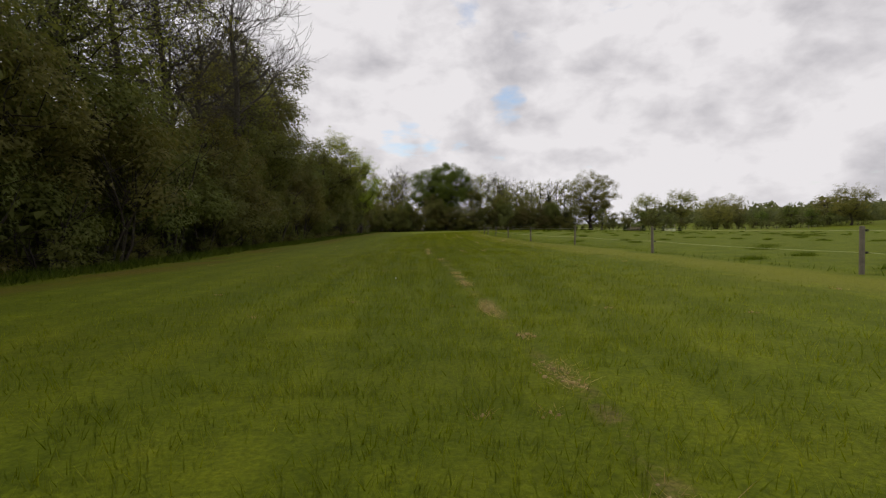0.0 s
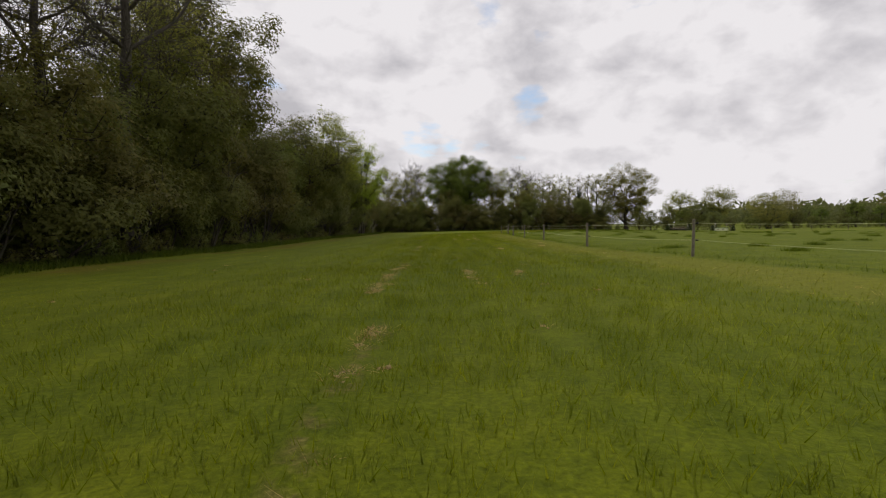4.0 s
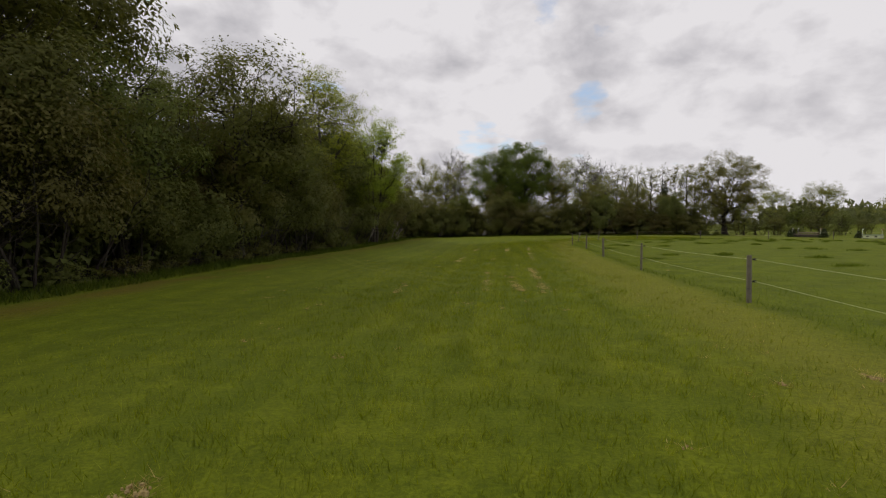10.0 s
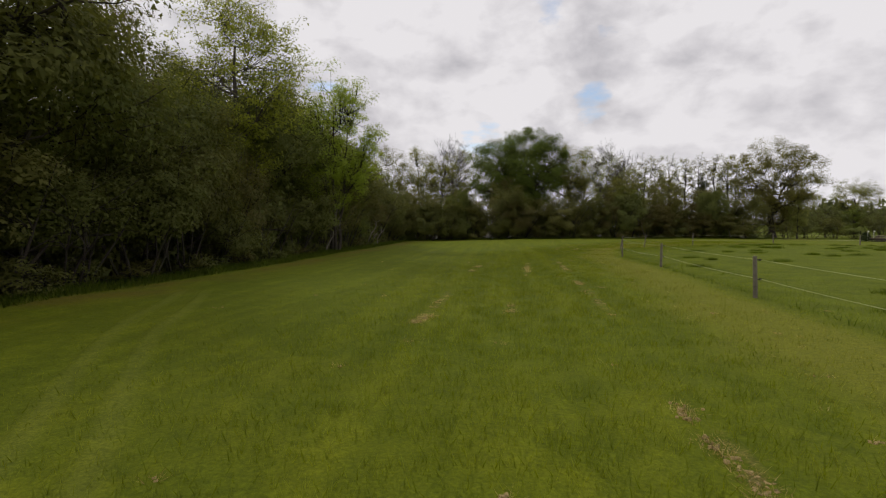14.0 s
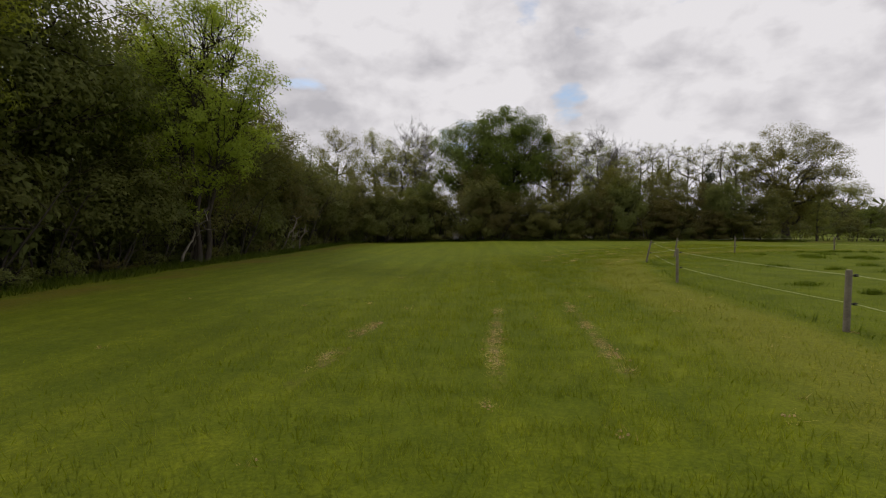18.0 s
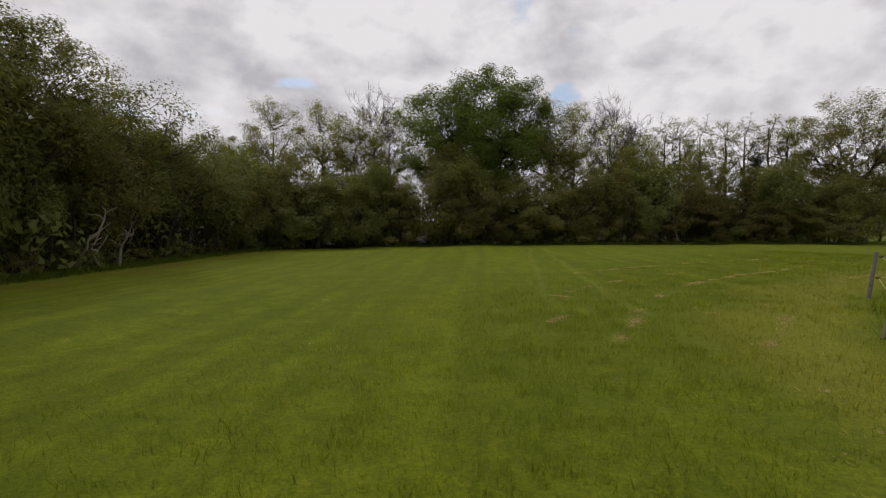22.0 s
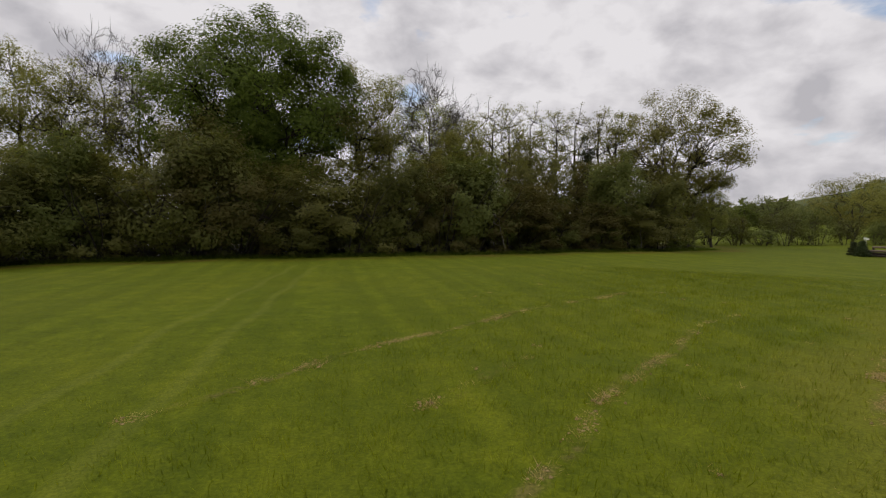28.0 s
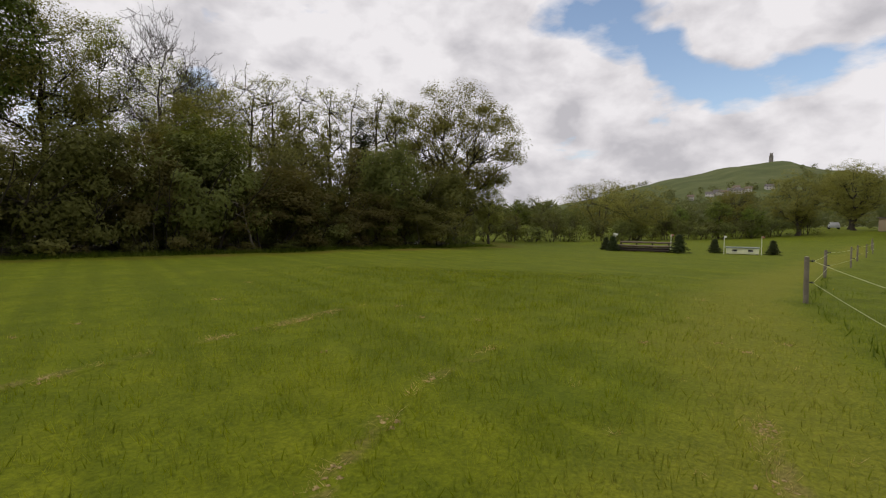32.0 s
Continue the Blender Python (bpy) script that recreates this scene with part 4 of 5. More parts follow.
for cx, cy, off, dep, s in ((51.8, 64.7, -2.15, -1.0, 0.85), (51.8, 64.7, -3.1, 1.2, 0.75), (51.8, 64.7, 2.6, -0.3, 1.0), (58.3, 60.2, -1.95, 0, 0.8), (58.3, 60.2, 2.1, 0.4, 0.8)):
    c, s_ = math.cos(J_TURN), math.sin(J_TURN)
    put(fir, cx + c * off - s_ * dep, cy + s_ * off + c * dep, off, s)

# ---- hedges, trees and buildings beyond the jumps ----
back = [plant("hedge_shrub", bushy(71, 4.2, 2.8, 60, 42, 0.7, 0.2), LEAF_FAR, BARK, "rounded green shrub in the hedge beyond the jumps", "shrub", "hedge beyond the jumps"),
        plant("hedge_shrub", bushy(72, 3.4, 2.4, 55, 42, 0.65, 0.19), LEAF_HEDGE, BARK, "dark thorn shrub in the hedge beyond the jumps", "shrub", "hedge beyond the jumps")]
BACK = [(50.0, 90.0), (62.0, 88.5), (76.0, 87.5), (88.0, 87.0), (100.0, 86.0), (110.0, 83.0), (120.0, 78.0), (140.0, 60.0), (155.0, 40.0), (166.0, 10.0), (170.0, -40.0)]
r2 = random.Random(8)
for k, (x, y, dx, dy) in enumerate(walk_line(BACK, 3.2)):
    if 121 < x < 139:
        continue
    put(back[(k * 3 + k // 4) % 2], x + r2.uniform(-0.8, 0.8), y + r2.uniform(-0.8, 0.8), r2.uniform(0, 6.3), r2.uniform(0.65, 1.15), r2.uniform(0.6, 1.2))
willow = plant("willow_tree", grow(81, 9.6, 6.2, 0.8, 0.35, 12, 140, 3, 30, 0.8, 0.17, 0.5, stems=3), LEAF_SPARSE, BARK, "wide olive-green willow behind the jumps", "tree", "trees beyond the jumps")
put(willow, 85.5, 88.5, 0.3, 0.95)
put(willow, 99.0, 106.0, 2.0, 1.2)
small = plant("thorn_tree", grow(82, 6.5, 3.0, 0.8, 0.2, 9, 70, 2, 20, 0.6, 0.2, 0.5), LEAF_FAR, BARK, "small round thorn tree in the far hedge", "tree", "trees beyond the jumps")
dark_t = plant("holly_tree", grow(83, 7.0, 2.7, 0.4, 0.2, 9, 80, 2, 24, 0.55, 0.2, 0.6), LEAF_OAK, BARK, "dense dark holly beyond the jumps", "tree", "trees beyond the jumps")
big = plant("oak_tree", grow(84, 13.5, 6.8, 2.0, 0.4, 12, 150, 3, 42, 0.75, 0.18, 0.5), LEAF_SPARSE, BARK, "wide half-open oak by the track", "tree", "trees beyond the jumps")
for x, y, s in ((57, 93, 0.85), (63, 97, 1.0), (70, 94, 1.05), (76, 96, 0.8), (92, 88, 0.7), (104, 100, 1.0), (112, 96, 1.0), (130, 95, 1.3), (145, 60, 1.0), (158, 30, 1.1), (62, 110, 1.0)):
    put(small, x, y, r2.uniform(0, 6.3), s)
for x, y, s in ((66.5, 95, 0.85), (106, 86, 1.0), (109, 82, 0.8), (100, 90, 0.8), (116, 84, 0.6), (150, 48, 0.9)):
    put(dark_t, x, y, r2.uniform(0, 6.3), s)
for x, y, s in ((117, 78, 0.86), (134, 75, 1.0), (142, 78, 1.0), (120, 90, 0.7), (165, 22, 1.0), (172, 5, 0.9), (116, 205, 1.3), (131, 198, 1.35)):
    put(big, x, y, r2.uniform(0, 6.3), s)


# ---- the hill with its tower, far off ----
def hill_material():
    m, tree = material("hill_grass")
    p = place(tree)
    a, b = grain(tree, p, 0.02, 5.0, 0.6), grain(tree, p, 0.12, 4.0, 0.6)
    c = ramp(tree, a, [(0.35, (0.07, 0.088, 0.03)), (0.55, (0.1, 0.115, 0.041)), (0.7, (0.128, 0.138, 0.058))])
    c = mixed(tree, ramp(tree, b, [(0.5, (0, 0, 0)), (0.66, (0.5, 0.5, 0.5))]), c, (0.088, 0.112, 0.042))
    finish(tree, c, 0.95, b, 0.3, 1.0, spec=0.1)
    return m


EYE_X, EYE_Y = 16.0, 42.3
RIDGE_AZ = [30, 37.5, 44, 49.4, 53, 56.8, 61.1, 64.5, 66.6, 68.9, 71.1, 75.7, 83.5, 94, 110]
RIDGE_H = [1, 11, 31, 48, 66, 86, 104, 117, 122, 123, 108, 82, 53, 26, 1]


def hill_height(az, dist):
    top = np.interp(az, RIDGE_AZ, RIDGE_H)
    up = smoothstep(330, 1230, dist) ** 1.15
    down = 1 - smoothstep(1230, 2000, dist)
    return top * np.where(dist < 1230, up, down)


def build_hill():
    az, dist = np.meshgrid(np.linspace(28, 112, 140), np.concatenate([np.linspace(320, 1230, 60), np.linspace(1250, 2000, 12)]))
    h = hill_height(az, dist)
    h = h + 2.0 * np.sin(az * 1.3 + dist * 0.012) * np.clip(h / 60, 0, 1) * (dist < 1150) - 0.6
    x, y = EYE_X + dist * np.sin(np.radians(az)), EYE_Y + dist * np.cos(np.radians(az))
    n, k = az.shape
    i = (np.arange(n - 1)[:, None] * k + np.arange(k - 1)[None]).ravel()
    me = mesh_from("hill", np.stack([x, y, h], -1).reshape(-1, 3), np.stack([i, i + 1, i + k + 1, i + k], 1), True)
    me.materials.append(hill_material())
    tagged(new("hill", me), "long green hill with terraces under cloud", "hill", kind="structure")


build_hill()


def on_hill(az, dist):
    a = radians(az)
    return EYE_X + dist * math.sin(a), EYE_Y + dist * math.cos(a), float(hill_height(np.array(az), np.array(dist)))


STONE = plain("grey_stone", (0.20, 0.185, 0.16), 0.9, 0.25, 0.6, 0.3)


def tower():
    x, y, z = on_hill(67.6, 1215)
    ob = tagged(new("stone_tower"), "roofless square stone tower on the hilltop", "tower")
    bm = bmesh.new()
    bmesh.ops.create_cube(bm, size=1, matrix=Matrix.Translation((0, 0, 9)) @ Matrix.Diagonal((7.2, 7.2, 20, 1)))
    for v in bm.verts:
        if v.co.z > 10:
            v.co.x *= 0.9
            v.co.y *= 0.9
    me = bpy.data.meshes.new("tower")
    bm.to_mesh(me)
    bm.free()
    part("shaft", me, STONE, ob)
    for sx in (-1, 1):
        for sy in (-1, 1):
            b = part("buttress", block(1.3, 1.3, 15.5, 0.1), STONE, ob)
            b.matrix_basis = Matrix.Translation((sx * 3.6, sy * 3.6, 7))
            t = part("pinnacle", block(0.9, 0.9, 0.9, 0.15), STONE, ob)
            t.matrix_basis = Matrix.Translation((sx * 2.85, sy * 2.85, 19.7))
    for ang in range(4):
        w = part("window", block(1.8, 0.25, 4.2, 0.05), HOLE, ob, "tall dark belfry opening")
        w.matrix_basis = Matrix.Rotation(ang * math.pi / 2, 4, "Z") @ Matrix.Translation((0, -3.36, 13.5))
    ob.matrix_basis = stand(x, y, radians(8), 0.72, 1.15, z=z)


tower()
RENDER = plain("white_render", (0.46, 0.44, 0.40), 0.85, 0.1, 1.5, 0.1)
SLATE = plain("slate_roof", (0.13, 0.115, 0.11), 0.8, 0.25, 2.0, 0.3)
TILE = plain("clay_tile_roof", (0.17, 0.125, 0.10), 0.85, 0.25, 2.0, 0.3)
PANE = plain("window_glass", (0.04, 0.05, 0.06), 0.15, 0.1)


def house(w, d, h, roof_mat, label, sides=3):
    ob = tagged(new("house"), label, "house", "houses below the hill")
    part("wall", block(w, d, h, 0.03, (0, 0, h / 2 - 0.3)), RENDER, ob)
    rise = d * 0.38
    v = [(-w / 2 - 0.3, -d / 2 - 0.35, h - 0.42), (w / 2 + 0.3, -d / 2 - 0.35, h - 0.42), (w / 2 + 0.3, d / 2 + 0.35, h - 0.42), (-w / 2 - 0.3, d / 2 + 0.35, h - 0.42), (-w / 2 - 0.3, 0, h + rise), (w / 2 + 0.3, 0, h + rise)]
    part("roof", mesh_from("roof", v, [(0, 1, 5, 4), (2, 3, 4, 5), (1, 2, 5), (3, 0, 4), (3, 2, 1, 0)]), roof_mat, ob)
    c = part("chimney", block(0.7, 0.7, 1.8, 0.03), TILE, ob)
    c.matrix_basis = Matrix.Translation((w * 0.3, 0, h + rise + 0.2))
    for storey in range(2 if h > 4.4 else 1):
        for k in range(sides):
            win = part("window", block(1.1, 0.14, 1.2, 0.02), PANE, ob)
            win.matrix_basis = Matrix.Translation((w * ((k + 0.5) / sides - 0.5), -d / 2 - 0.02, 1.3 + storey * 2.6))
    return ob


home = house(11, 7.5, 5.2, SLATE, "white rendered house with a slate roof on the slope")
home2 = house(9, 7, 5.0, TILE, "pale house with a brown tiled roof on the slope", 2)
for n, (az, dist, turn) in enumerate(((60.9, 690, 20), (62.6, 700, 10), (63.3, 712, 25), (63.9, 700, 30), (64.5, 715, 15), (65.2, 705, 28), (65.9, 716, 20), (67.6, 725, 40), (49.8, 620, 30), (64.9, 735, 12))):
    x, y, z = on_hill(az, dist)
    src_h = home if n % 3 else home2
    m = stand(x, y, radians(-az + turn - 20), 0.85, z=z - 0.3)
    if src_h in USED:
        copy_thing(src_h, Matrix.Identity(4)).matrix_basis = m
    else:
        USED.add(src_h)
        src_h.matrix_basis = m


def far_wood():
    rg = np.random.default_rng(91)
    centres, sizes = [], []
    n = 0
    while n < 2000:
        az, dist = rg.uniform(30, 100), rg.uniform(240, 1050) if rg.uniform() < 0.8 else rg.uniform(170, 420)
        x, y = EYE_X + dist * math.sin(radians(az)), EYE_Y + dist * math.cos(radians(az))
        z = float(hill_height(np.array(az), np.array(dist))) if dist > 330 else 0.0
        lane = noise.noise((x * 0.006, y * 0.006, 2.2))
        edge = noise.noise((x * 0.02, y * 0.02, 9.0))
        keep = 1.0 if dist < 660 or az > 70 else 1.0 - (dist - 660) / 140
        if lane + 0.5 * edge > 0.42 or rg.uniform() > keep or (640 < dist < 720 and 60 < az < 68 and rg.uniform() < 0.75):
            continue
        centres.append((x, y, z))
        sizes.append(rg.uniform(3.2, 6.5))
        n += 1
    for k in range(30):
        az = 52.0 + k * 0.17 + rg.uniform(-0.06, 0.06)
        if az > 56.8:
            break
        x, y = EYE_X + 1200 * math.sin(radians(az)), EYE_Y + 1200 * math.cos(radians(az))
        centres.append((x, y, float(np.interp(az, RIDGE_AZ, RIDGE_H)) + 1.5))
        sizes.append(rg.uniform(3.0, 6.0))
    vs, fs, base = [], [], 0
    for (x, y, z), s in zip(centres, sizes):
        n = 64
        d = rg.normal(0, 1, (n, 3))
        d /= np.linalg.norm(d, axis=1, keepdims=True)
        c = d * s * rg.uniform(0.45, 1.0, (n, 1)) * (1, 1, 0.95) + (x, y, z + s * 0.85)
        u, w = rg.normal(0, 1, (n, 3)), rg.normal(0, 1, (n, 3))
        u /= np.linalg.norm(u, axis=1, keepdims=True)
        w /= np.linalg.norm(w, axis=1, keepdims=True)
        q = s * 0.27
        vs.append(np.stack([c - u * q, c + w * q, c + u * q], 1).reshape(-1, 3))
        fs.append(np.arange(3 * n).reshape(-1, 3) + base)
        base += 3 * n
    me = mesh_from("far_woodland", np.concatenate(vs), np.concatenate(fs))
    # leaf colours paled and greyed to stand for the haze of distance
    me.materials.append(leaf_material("hazed_hillside_leaves", (0.085, 0.098, 0.044), (0.12, 0.132, 0.060), (0.165, 0.172, 0.085)))
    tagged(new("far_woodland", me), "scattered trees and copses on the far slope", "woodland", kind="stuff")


far_wood()


# ---- the yard by the track: car, shed and white gable ----
CAR_PAINT = plain("silver_car_paint", (0.42, 0.43, 0.45), 0.3, 0.05, 3.0, 0.0)
TYRE = plain("tyre_rubber", (0.02, 0.02, 0.02), 0.8, 0.1)
TAN = plain("tan_boards", (0.34, 0.27, 0.18), 0.85, 0.2, 6.0, 0.3)


def parked_car(x, y, turn):
    ob = tagged(new("car"), "silver hatchback parked on the track", "car")
    side = [(-2.0, 0.35), (2.0, 0.35), (2.1, 0.75), (1.2, 0.92), (0.55, 1.42), (-1.35, 1.45), (-2.0, 0.95)]
    bm = bmesh.new()
    rings = []
    for w in (-0.85, 0.85):
        rings.append([bm.verts.new((px, w * (0.82 if pz > 1.2 else 1), pz)) for px, pz in side])
    bm.faces.new(rings[0])
    bm.faces.new(list(reversed(rings[1])))
    for k in range(len(side)):
        j = (k + 1) % len(side)
        bm.faces.new((rings[0][j], rings[0][k], rings[1][k], rings[1][j]))
    bmesh.ops.recalc_face_normals(bm, faces=bm.faces[:])
    bmesh.ops.bevel(bm, geom=bm.edges[:], offset=0.06, segments=2, affect="EDGES")
    me = bpy.data.meshes.new("body")
    bm.to_mesh(me)
    bm.free()
    part("body", me, CAR_PAINT, ob)
    for w in (-1, 1):
        g = part("side_window", block(1.7, 0.03, 0.34, 0.01), PANE, ob)
        g.matrix_basis = Matrix.Translation((-0.4, w * 0.79, 1.16)) @ Matrix.Rotation(w * -0.22, 4, "X")
        for px in (-1.25, 1.3):
            t = part("tyre", mesh_from("tyre", *lathe([(0.2, -0.1), (0.31, -0.1), (0.33, 0), (0.31, 0.1), (0.2, 0.1)], 16)), TYRE, ob)
            t.matrix_basis = Matrix.Translation((px, w * 0.8, 0.33)) @ Matrix.Rotation(math.pi / 2, 4, "X")
    g = part("windscreen", block(0.03, 1.3, 0.6, 0.01), PANE, ob)
    g.matrix_basis = Matrix.Translation((0.91, 0, 1.16)) @ Matrix.Rotation(-0.92, 4, "Y")
    ob.matrix_basis = stand(x, y, turn, z=float(rise(x, y)))


def shed(x, y, turn):
    ob = tagged(new("shed"), "low tan boarded shed with a shallow roof", "shed")
    for k in range(9):
        b = part("board", block(7.0, 0.14, 0.25, 0.01), TAN, ob)
        b.matrix_basis = Matrix.Translation((0, -2.0 + 0.01 * (k % 2), 0.12 + 0.26 * k))
    part("wall", block(6.9, 3.9, 2.3, 0.02, (0, 0.05, 1.15)), TAN, ob)
    part("roof", block(7.6, 4.6, 0.12, 0.02, (0, 0, 2.42)), SLATE, ob)
    d = part("door", block(1.0, 0.08, 1.95, 0.01), LOG, ob)
    d.matrix_basis = Matrix.Translation((1.8, -2.09, 0.98))
    ob.matrix_basis = stand(x, y, turn, z=float(rise(x, y)))


parked_car(143.0, 81.0, 0.4)
shed(133.0, 67.5, radians(-75))
gable = house(10, 9, 5.6, SLATE, "white gabled house beside the track", 3)
gable.matrix_basis = stand(122.5, 63.5, radians(15), 0.75, z=float(rise(122.5, 63.5)))

# ---- grass ----
def blades(rg, x, y, low, high, width, lean=0.5, tall=1.0):
    n = len(x)
    h = rg.uniform(low, high, n) * tall
    a, b = rg.uniform(0, math.tau, n), rg.uniform(0, math.tau, n)
    tilt = rg.uniform(0.15, lean, n) * h
    w = width * rg.uniform(0.6, 1.3, n)
    p = np.stack([x, y, ground_height(x, y) - 0.012], 1)
    side = np.stack([np.cos(a), np.sin(a), 0 * a], 1) * w[:, None]
    top = p + np.stack([np.cos(b) * tilt, np.sin(b) * tilt, h], 1)
    flip = np.cross(2 * side, top - p)[:, 2] < 0
    side[flip] *= -1
    v = np.stack([p - side, p + side, top], 1).reshape(-1, 3)
    lit = np.stack([np.cos(b) * 0.35, np.sin(b) * 0.35, np.ones(n)], 1)
    return v, np.arange(3 * n).reshape(-1, 3), np.repeat(lit / np.linalg.norm(lit, axis=1, keepdims=True), 3, 0)


def grass_object(name, parts_, mat, label):
    me = mesh_from(name, parts_[0], parts_[1], True)
    me.normals_split_custom_set_from_vertices(parts_[2].tolist())
    me.materials.append(mat)
    return tagged(new(name, me), label, "grass", kind="stuff")


def blade_material(name, stops):
    m, tree = material(name)
    geo = tree.nodes.new("ShaderNodeNewGeometry")
    patch = grain(tree, geo.outputs["Position"], 0.9, 3.0)
    f = maths(tree, "ADD", maths(tree, "MULTIPLY", geo.outputs["Random Per Island"], 0.55), maths(tree, "MULTIPLY", patch, 0.65))
    rows = tree.nodes.new("ShaderNodeMapping")
    rows.inputs["Scale"].default_value = (1.5, 0.05, 1)
    wire(tree, geo.outputs["Position"], rows.inputs[0])
    f = maths(tree, "SUBTRACT", f, ramp(tree, grain(tree, rows.outputs[0], 1.0, 2.0), [(0.40, (0.02, 0.02, 0.02)), (0.60, (0.2, 0.2, 0.2))]))
    finish(tree, ramp(tree, f, stops), 0.6, spec=0.1, thin=0.5)
    return m


TUSSOCK = blade_material("tussock_blades", [(0.15, (0.050, 0.080, 0.005)), (0.5, (0.085, 0.125, 0.008)), (0.85, (0.14, 0.18, 0.018))])
TURF = blade_material("turf_blades", [(0.15, (0.100, 0.132, 0.005)), (0.5, (0.146, 0.180, 0.007)), (0.85, (0.245, 0.272, 0.02))])
RANK = blade_material("rank_grass", [(0.15, (0.050, 0.080, 0.008)), (0.5, (0.085, 0.122, 0.013)), (0.85, (0.135, 0.17, 0.025))])
STRAW = blade_material("dry_grass", [(0.15, (0.19, 0.135, 0.048)), (0.5, (0.40, 0.31, 0.125)), (0.85, (0.58, 0.48, 0.24))])
THATCH = plain("dry_thatch", (0.34, 0.25, 0.105), 0.97, 0.6, 70.0, 0.9)
MOWN = blade_material("mown_blades", [(0.15, (0.112, 0.126, 0.011)), (0.5, (0.180, 0.192, 0.02)), (0.85, (0.28, 0.278, 0.048))])
PADDOCK = blade_material("paddock_blades", [(0.15, (0.075, 0.112, 0.005)), (0.5, (0.128, 0.170, 0.008)), (0.85, (0.20, 0.242, 0.02))])
LANE = [(1.2, -57.0), (2.4, -42.0), (2.6, -36.0), (3.4, -24.0), (3.1, -14.0), (3.0, -5.0), (3.4, 4.0), (4.3, 14.0), (5.5, 24.5), (7.4, 31.8), (10.0, 36.0), (12.0, 38.0), (15.5, 41.5), (20.0, 47.0), (27.0, 55.0)]

LANE_POINTS = walk_line(LANE, 0.5)


def clods(rg, x, y, size):
    """Small rough lumps of torn thatch lying in the grass."""
    n, k = len(x), 6
    a = np.arange(k) * math.tau / k
    r = size[:, None] * rg.uniform(0.35, 1.6, (n, k))
    turn = rg.uniform(0, math.tau, (n, 1))
    high = size * rg.uniform(0.1, 0.35, n)
    z0 = ground_height(x, y)
    low = np.stack([x[:, None] + r * np.cos(a + turn), y[:, None] + r * np.sin(a + turn), np.repeat((z0 - 0.01)[:, None], k, 1)], -1)
    up = np.stack([x[:, None] + 0.62 * r * np.cos(a + turn + 0.3), y[:, None] + 0.62 * r * np.sin(a + turn + 0.3), z0[:, None] + 0.012 + high[:, None] * rg.uniform(0.5, 1.1, (n, k))], -1)
    tip = np.stack([x + rg.normal(0, 0.2, n) * size, y + rg.normal(0, 0.2, n) * size, z0 + 0.012 + high], 1)[:, None]
    v = np.concatenate([low, up, tip], 1).reshape(-1, 3)
    j = (np.arange(k) + 1) % k
    i = np.arange(k)
    f = np.concatenate([np.stack([i, j, k + j], 1), np.stack([i, k + j, k + i], 1), np.stack([k + i, k + j, np.full(k, 2 * k)], 1)])
    return v, (f[None] + (np.arange(n) * (2 * k + 1))[:, None, None]).reshape(-1, 3)


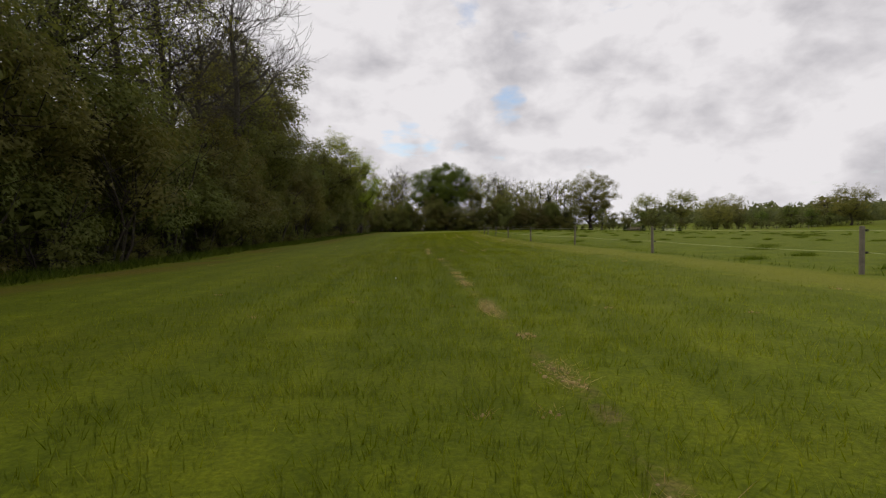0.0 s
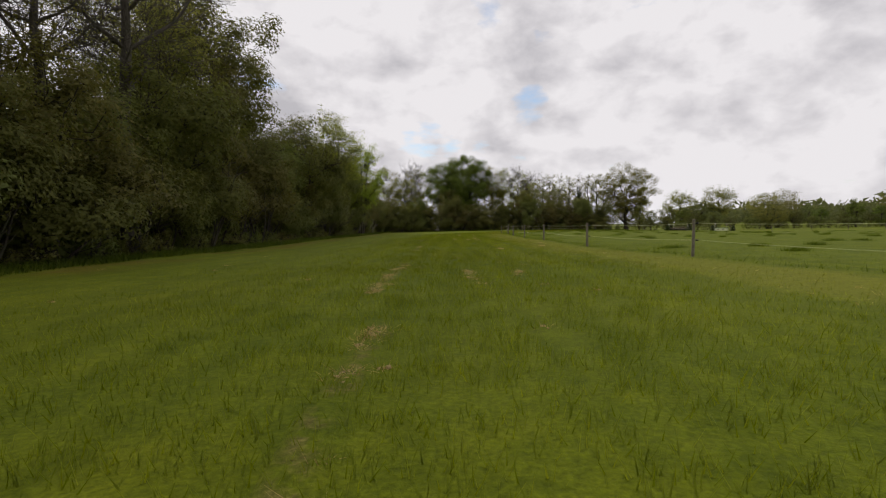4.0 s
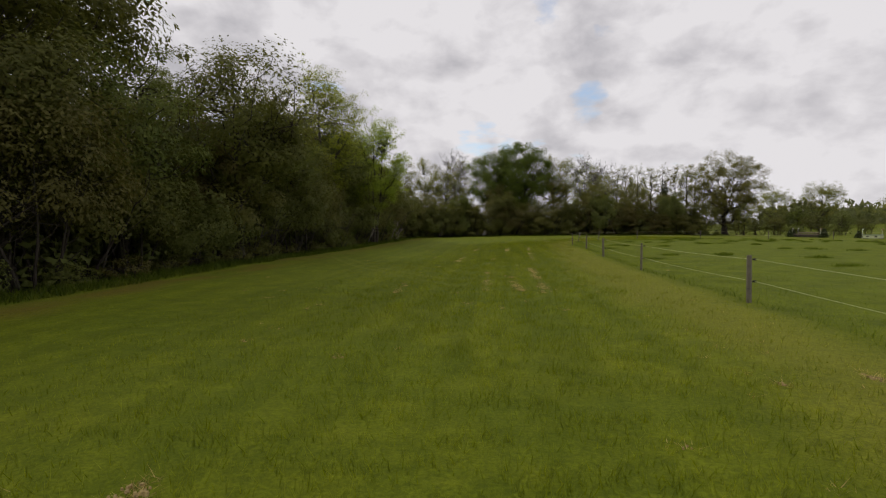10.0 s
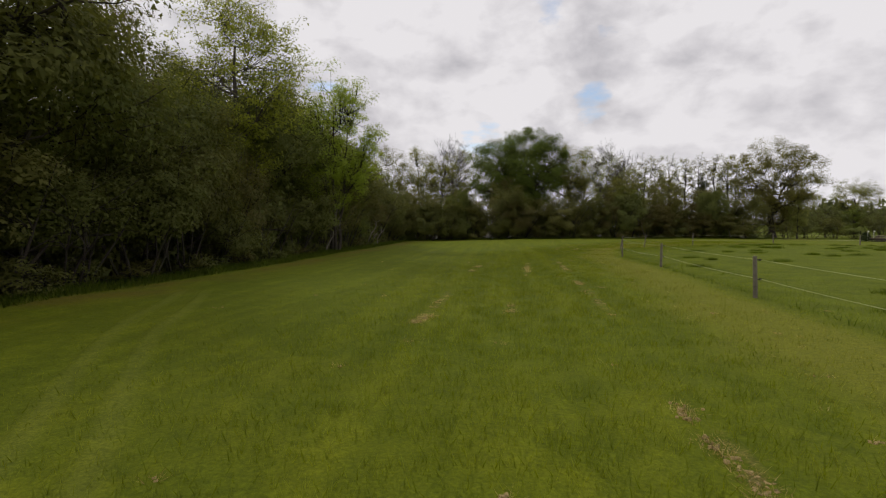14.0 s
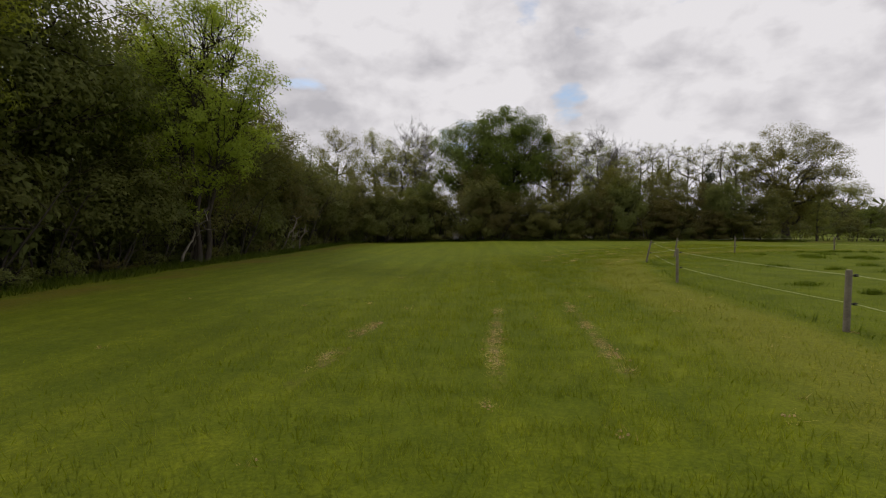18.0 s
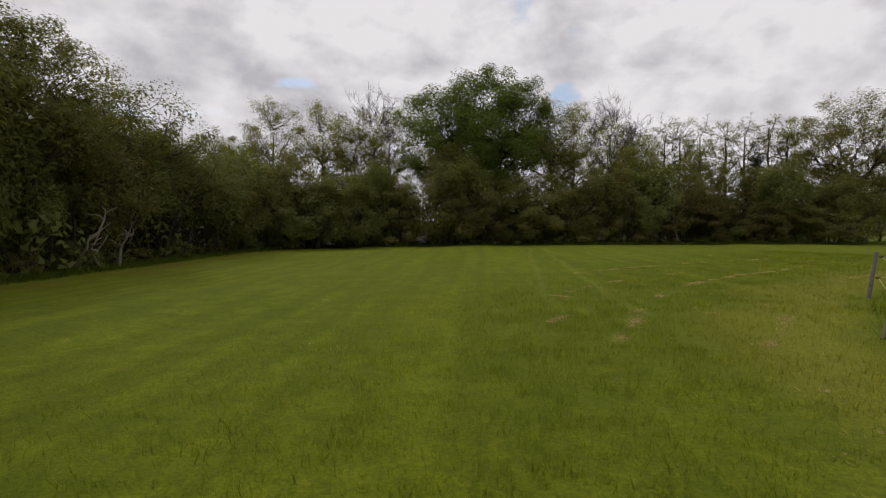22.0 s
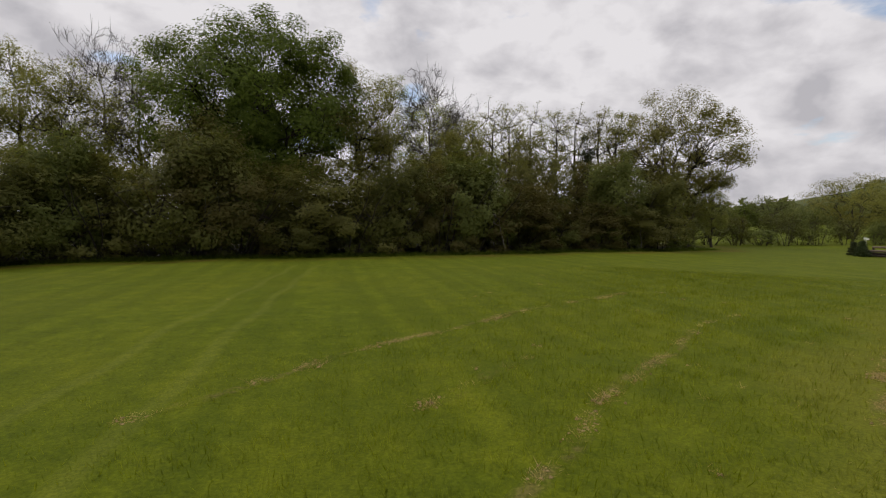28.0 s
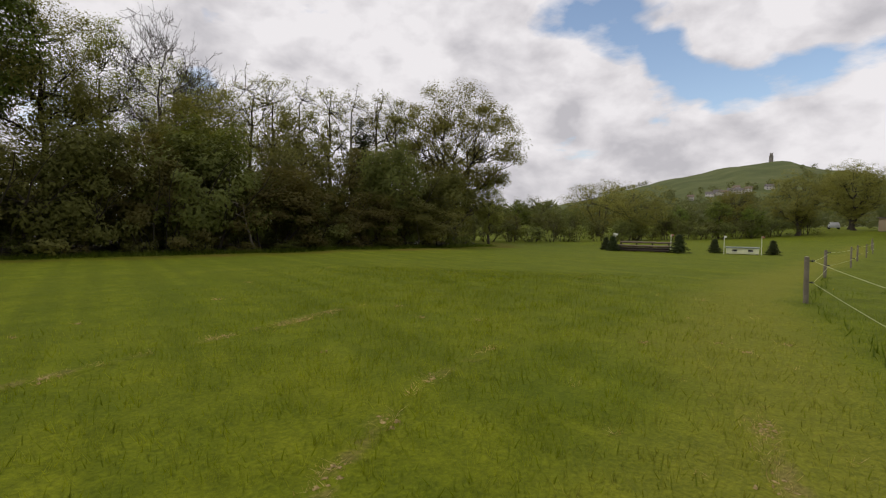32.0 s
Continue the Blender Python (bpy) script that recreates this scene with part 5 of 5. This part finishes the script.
def scatter_grass():
    rg = np.random.default_rng(17)
    spots = []
    for x, y, dx, dy in walk_line(LANE, 0.5):
        n = 2700
        off = rg.normal(0, 4.2 if y > 38 else 3.5, n)
        s = rg.uniform(-0.6, 0.6, n)
        spots.append(np.stack([x + dx * s + dy * off, y + dy * s - dx * off], 1))
    xy = np.concatenate(spots)
    d, _ = from_line(FENCE, xy[:, 0], xy[:, 1])
    out = xy[(d > 0.1) & (d < 9)]
    xy = xy[d < 0.2]
    # bare, matted stretches of the scraped lines
    bare, spots, lumps = set(), [], []
    for n_line, (a, b) in enumerate(SCRAPES):
        for x, y, dx, dy in walk_line([a, b], 0.09):
            run = noise.noise((x * 0.9, y * 0.9, 5.0 + n_line)) + 1.1 * noise.noise((x * 2.6, y * 2.6, 8.0 + n_line))
            wave = 0.12 * noise.noise((x * 0.7, y * 0.7, 1.0 + n_line))
            if run < (-0.15 if y > 38 else 0.02):
                continue
            x, y = x + dy * wave, y - dx * wave
            r = 0.032 + 0.045 * min(1.0, max(0, run + 0.2))
            n = int(16 + 80 * max(0, run))
            spots.append(np.stack([x + rg.normal(0, r, n), y + rg.normal(0, r, n)], 1))
            if run > 0.12:
                n = 3 + int(11 * min(run, 1.0) * rg.uniform())
                r = 0.03 + 0.05 * rg.uniform()
                lumps.append(np.stack([x + rg.normal(0, r, n), y + rg.normal(0, r, n), rg.uniform(0.009, 0.03, n)], 1))
            for u in range(-1, 2):
                for v in range(-1, 2):
                    if run > 0.1 and rg.uniform() < 0.7:
                        bare.add((int(round(x / 0.09)) + u) * 100000 + int(round(y / 0.09)) + v)
    for _ in range(170):
        x, y, dx, dy = LANE_POINTS[int(rg.integers(len(LANE_POINTS)))]
        off, n, r = rg.normal(0, 4), int(rg.integers(8, 40)), rg.uniform(0.03, 0.09)
        spots.append(np.stack([x + dy * off + rg.normal(0, r, n), y - dx * off + rg.normal(0, r, n)], 1))
        n = int(rg.integers(1, 7))
        lumps.append(np.stack([x + dy * off + rg.normal(0, 0.6 * r, n), y - dx * off + rg.normal(0, 0.6 * r, n), rg.uniform(0.007, 0.022, n)], 1))
    for x, y, dx, dy in walk_line(FENCE[5:17], 0.35):
        off, n, r = rg.uniform(0.7, 3.2), int(rg.integers(3, 16)), rg.uniform(0.015, 0.06)
        spots.append(np.stack([x - dy * off + rg.normal(0, r, n), y + dx * off + rg.normal(0, r, n)], 1))
    straw, lump = np.concatenate(spots), np.concatenate(lumps)
    me = mesh_from("torn_thatch", *clods(rg, lump[:, 0], lump[:, 1], lump[:, 2]))
    me.materials.append(THATCH)
    tagged(new("torn_thatch", me), "torn brown lumps of thatch in broken lines", "clods", kind="stuff")
    cell = np.round(xy[:, 0] / 0.09).astype(int) * 100000 + np.round(xy[:, 1] / 0.09).astype(int)
    xy = xy[~np.isin(cell, np.array(sorted(bare)))]
    grass_object("dry_clippings", blades(rg, straw[:, 0], straw[:, 1], 0.015, 0.07, 0.004, 3.0), STRAW, "dry straw-coloured grass clippings in broken lines")
    grass_object("paddock_grass", blades(rg, out[:, 0], out[:, 1], 0.04, 0.1, 0.0045, 0.8), PADDOCK, "grazed green grass blades inside the fence")
    clump = np.array([noise.noise((x * 1.9, y * 1.9, 0.0)) for x, y in xy[::1]])
    xy = xy[clump + rg.uniform(-0.5, 0.5, len(xy)) > -0.1]
    d, _ = from_line(FENCE, xy[:, 0], xy[:, 1])
    band = (d > -2.4 + 0.4 * np.sin(xy[:, 1] * 1.3)) & (d < -0.45) & (rg.uniform(0, 1, len(xy)) < 0.8)
    for name, some, mat, low, high, label in (("turf", xy[~band], TURF, 0.05, 0.125, "short bright green grass blades of the mown field"), ("mown_strip", xy[band], MOWN, 0.045, 0.1, "paler close-mown grass strip along the fence")):
        far_off = np.abs(from_line(LANE, some[:, 0], some[:, 1])[0])
        grass_object(name, blades(rg, some[:, 0], some[:, 1], low, high, 0.0042, 0.8, 1.05 - 0.75 * smoothstep(2.0, 9.0, far_off)), mat, label)
    # longer grass along the fence and at the foot of the wood
    spots = []
    for line, lo, hi, n, step in ((FENCE[3:18], -0.05, 0.2, 8, 0.5), (WOOD[1:], -0.9, 1.0, 230, 0.6)):
        for x, y, dx, dy in walk_line(line, step):
            off, s = rg.uniform(lo, hi, n), rg.uniform(-step, step, n)
            spots.append(np.stack([x + dx * s + dy * off, y + dy * s - dx * off], 1))
    xy = np.concatenate(spots)
    tall = 1 + 1.1 * (from_line(WOOD, xy[:, 0], xy[:, 1])[0] < 1.2) * np.array([0.6 + 0.6 * noise.noise((x * 0.8, y * 0.8, 3.0)) for x, y in xy])
    grass_object("rank_grass", blades(rg, xy[:, 0], xy[:, 1], 0.06, 0.2, 0.010, 0.9, tall), RANK, "long uncut grass under the fence and the wood")
    # dark tussocks in the paddock
    spots = []
    for k in range(300):
        x, y = (rg.uniform(10, 75), rg.uniform(-70, 50)) if k < 250 else (rg.uniform(19, 42), rg.uniform(34, 47))
        if float(from_line(FENCE, np.array([x]), np.array([y]))[0][0]) < 0.9:
            continue
        n, r = 480, rg.uniform(0.12, 0.32)
        spots.append(np.stack([x + rg.normal(0, r, n), y + rg.normal(0, r * 0.6, n)], 1))
    xy = np.concatenate(spots)
    grass_object("tussocks", blades(rg, xy[:, 0], xy[:, 1], 0.06, 0.2, 0.006, 0.8), TUSSOCK, "dark rank tussocks in the grazed paddock")


scatter_grass()


# ---- a few dandelions ----
YELLOW = plain("dandelion_yellow", (0.75, 0.55, 0.02), 0.7, 0.1, 80.0)
SEED = plain("dandelion_seed", (0.62, 0.62, 0.58), 0.9, 0.1, 80.0)
STALK = plain("dandelion_stalk", (0.16, 0.2, 0.03), 0.7, 0.1, 40.0)


def dandelion(x, y, height, clock):
    label = "white dandelion seed head on a thin stalk" if clock else "yellow dandelion flower in the grass"
    ob = tagged(new("dandelion"), label, "flower", "dandelions")
    part("stalk", mesh_from("stalk", *tube([(0, 0, -0.02), (0.004, 0.002, height * 0.5), (0, 0, height)], (0.003, 0.003, 0.0025), 6), True), STALK, ob)
    shape = [(0.003, -0.022), (0.013, -0.016), (0.018, 0.0), (0.013, 0.016), (0.003, 0.022)] if clock else [(0.004, -0.008), (0.012, -0.002), (0.022, 0.006), (0.016, 0.011), (0.004, 0.012)]
    head = part("flower_head", mesh_from("flower_head", *lathe(shape, 10)), SEED if clock else YELLOW, ob)
    head.matrix_basis = Matrix.Translation((0, 0, height + 0.008))
    ob.matrix_basis = stand(x, y, x, 0.65, 0.9, float(rise(x, y)))


for x, y, height, clock in ((23.8, 41.8, 0.2, False), (24.1, 42.0, 0.18, False), (23.9, 42.2, 0.16, False), (20.9, 39.2, 0.2, False), (21.1, 39.0, 0.18, True), (31.9, 46.3, 0.2, False), (30.6, 45.4, 0.2, False), (0.6, -46.1, 0.1, True)):
    dandelion(x, y, height, clock)
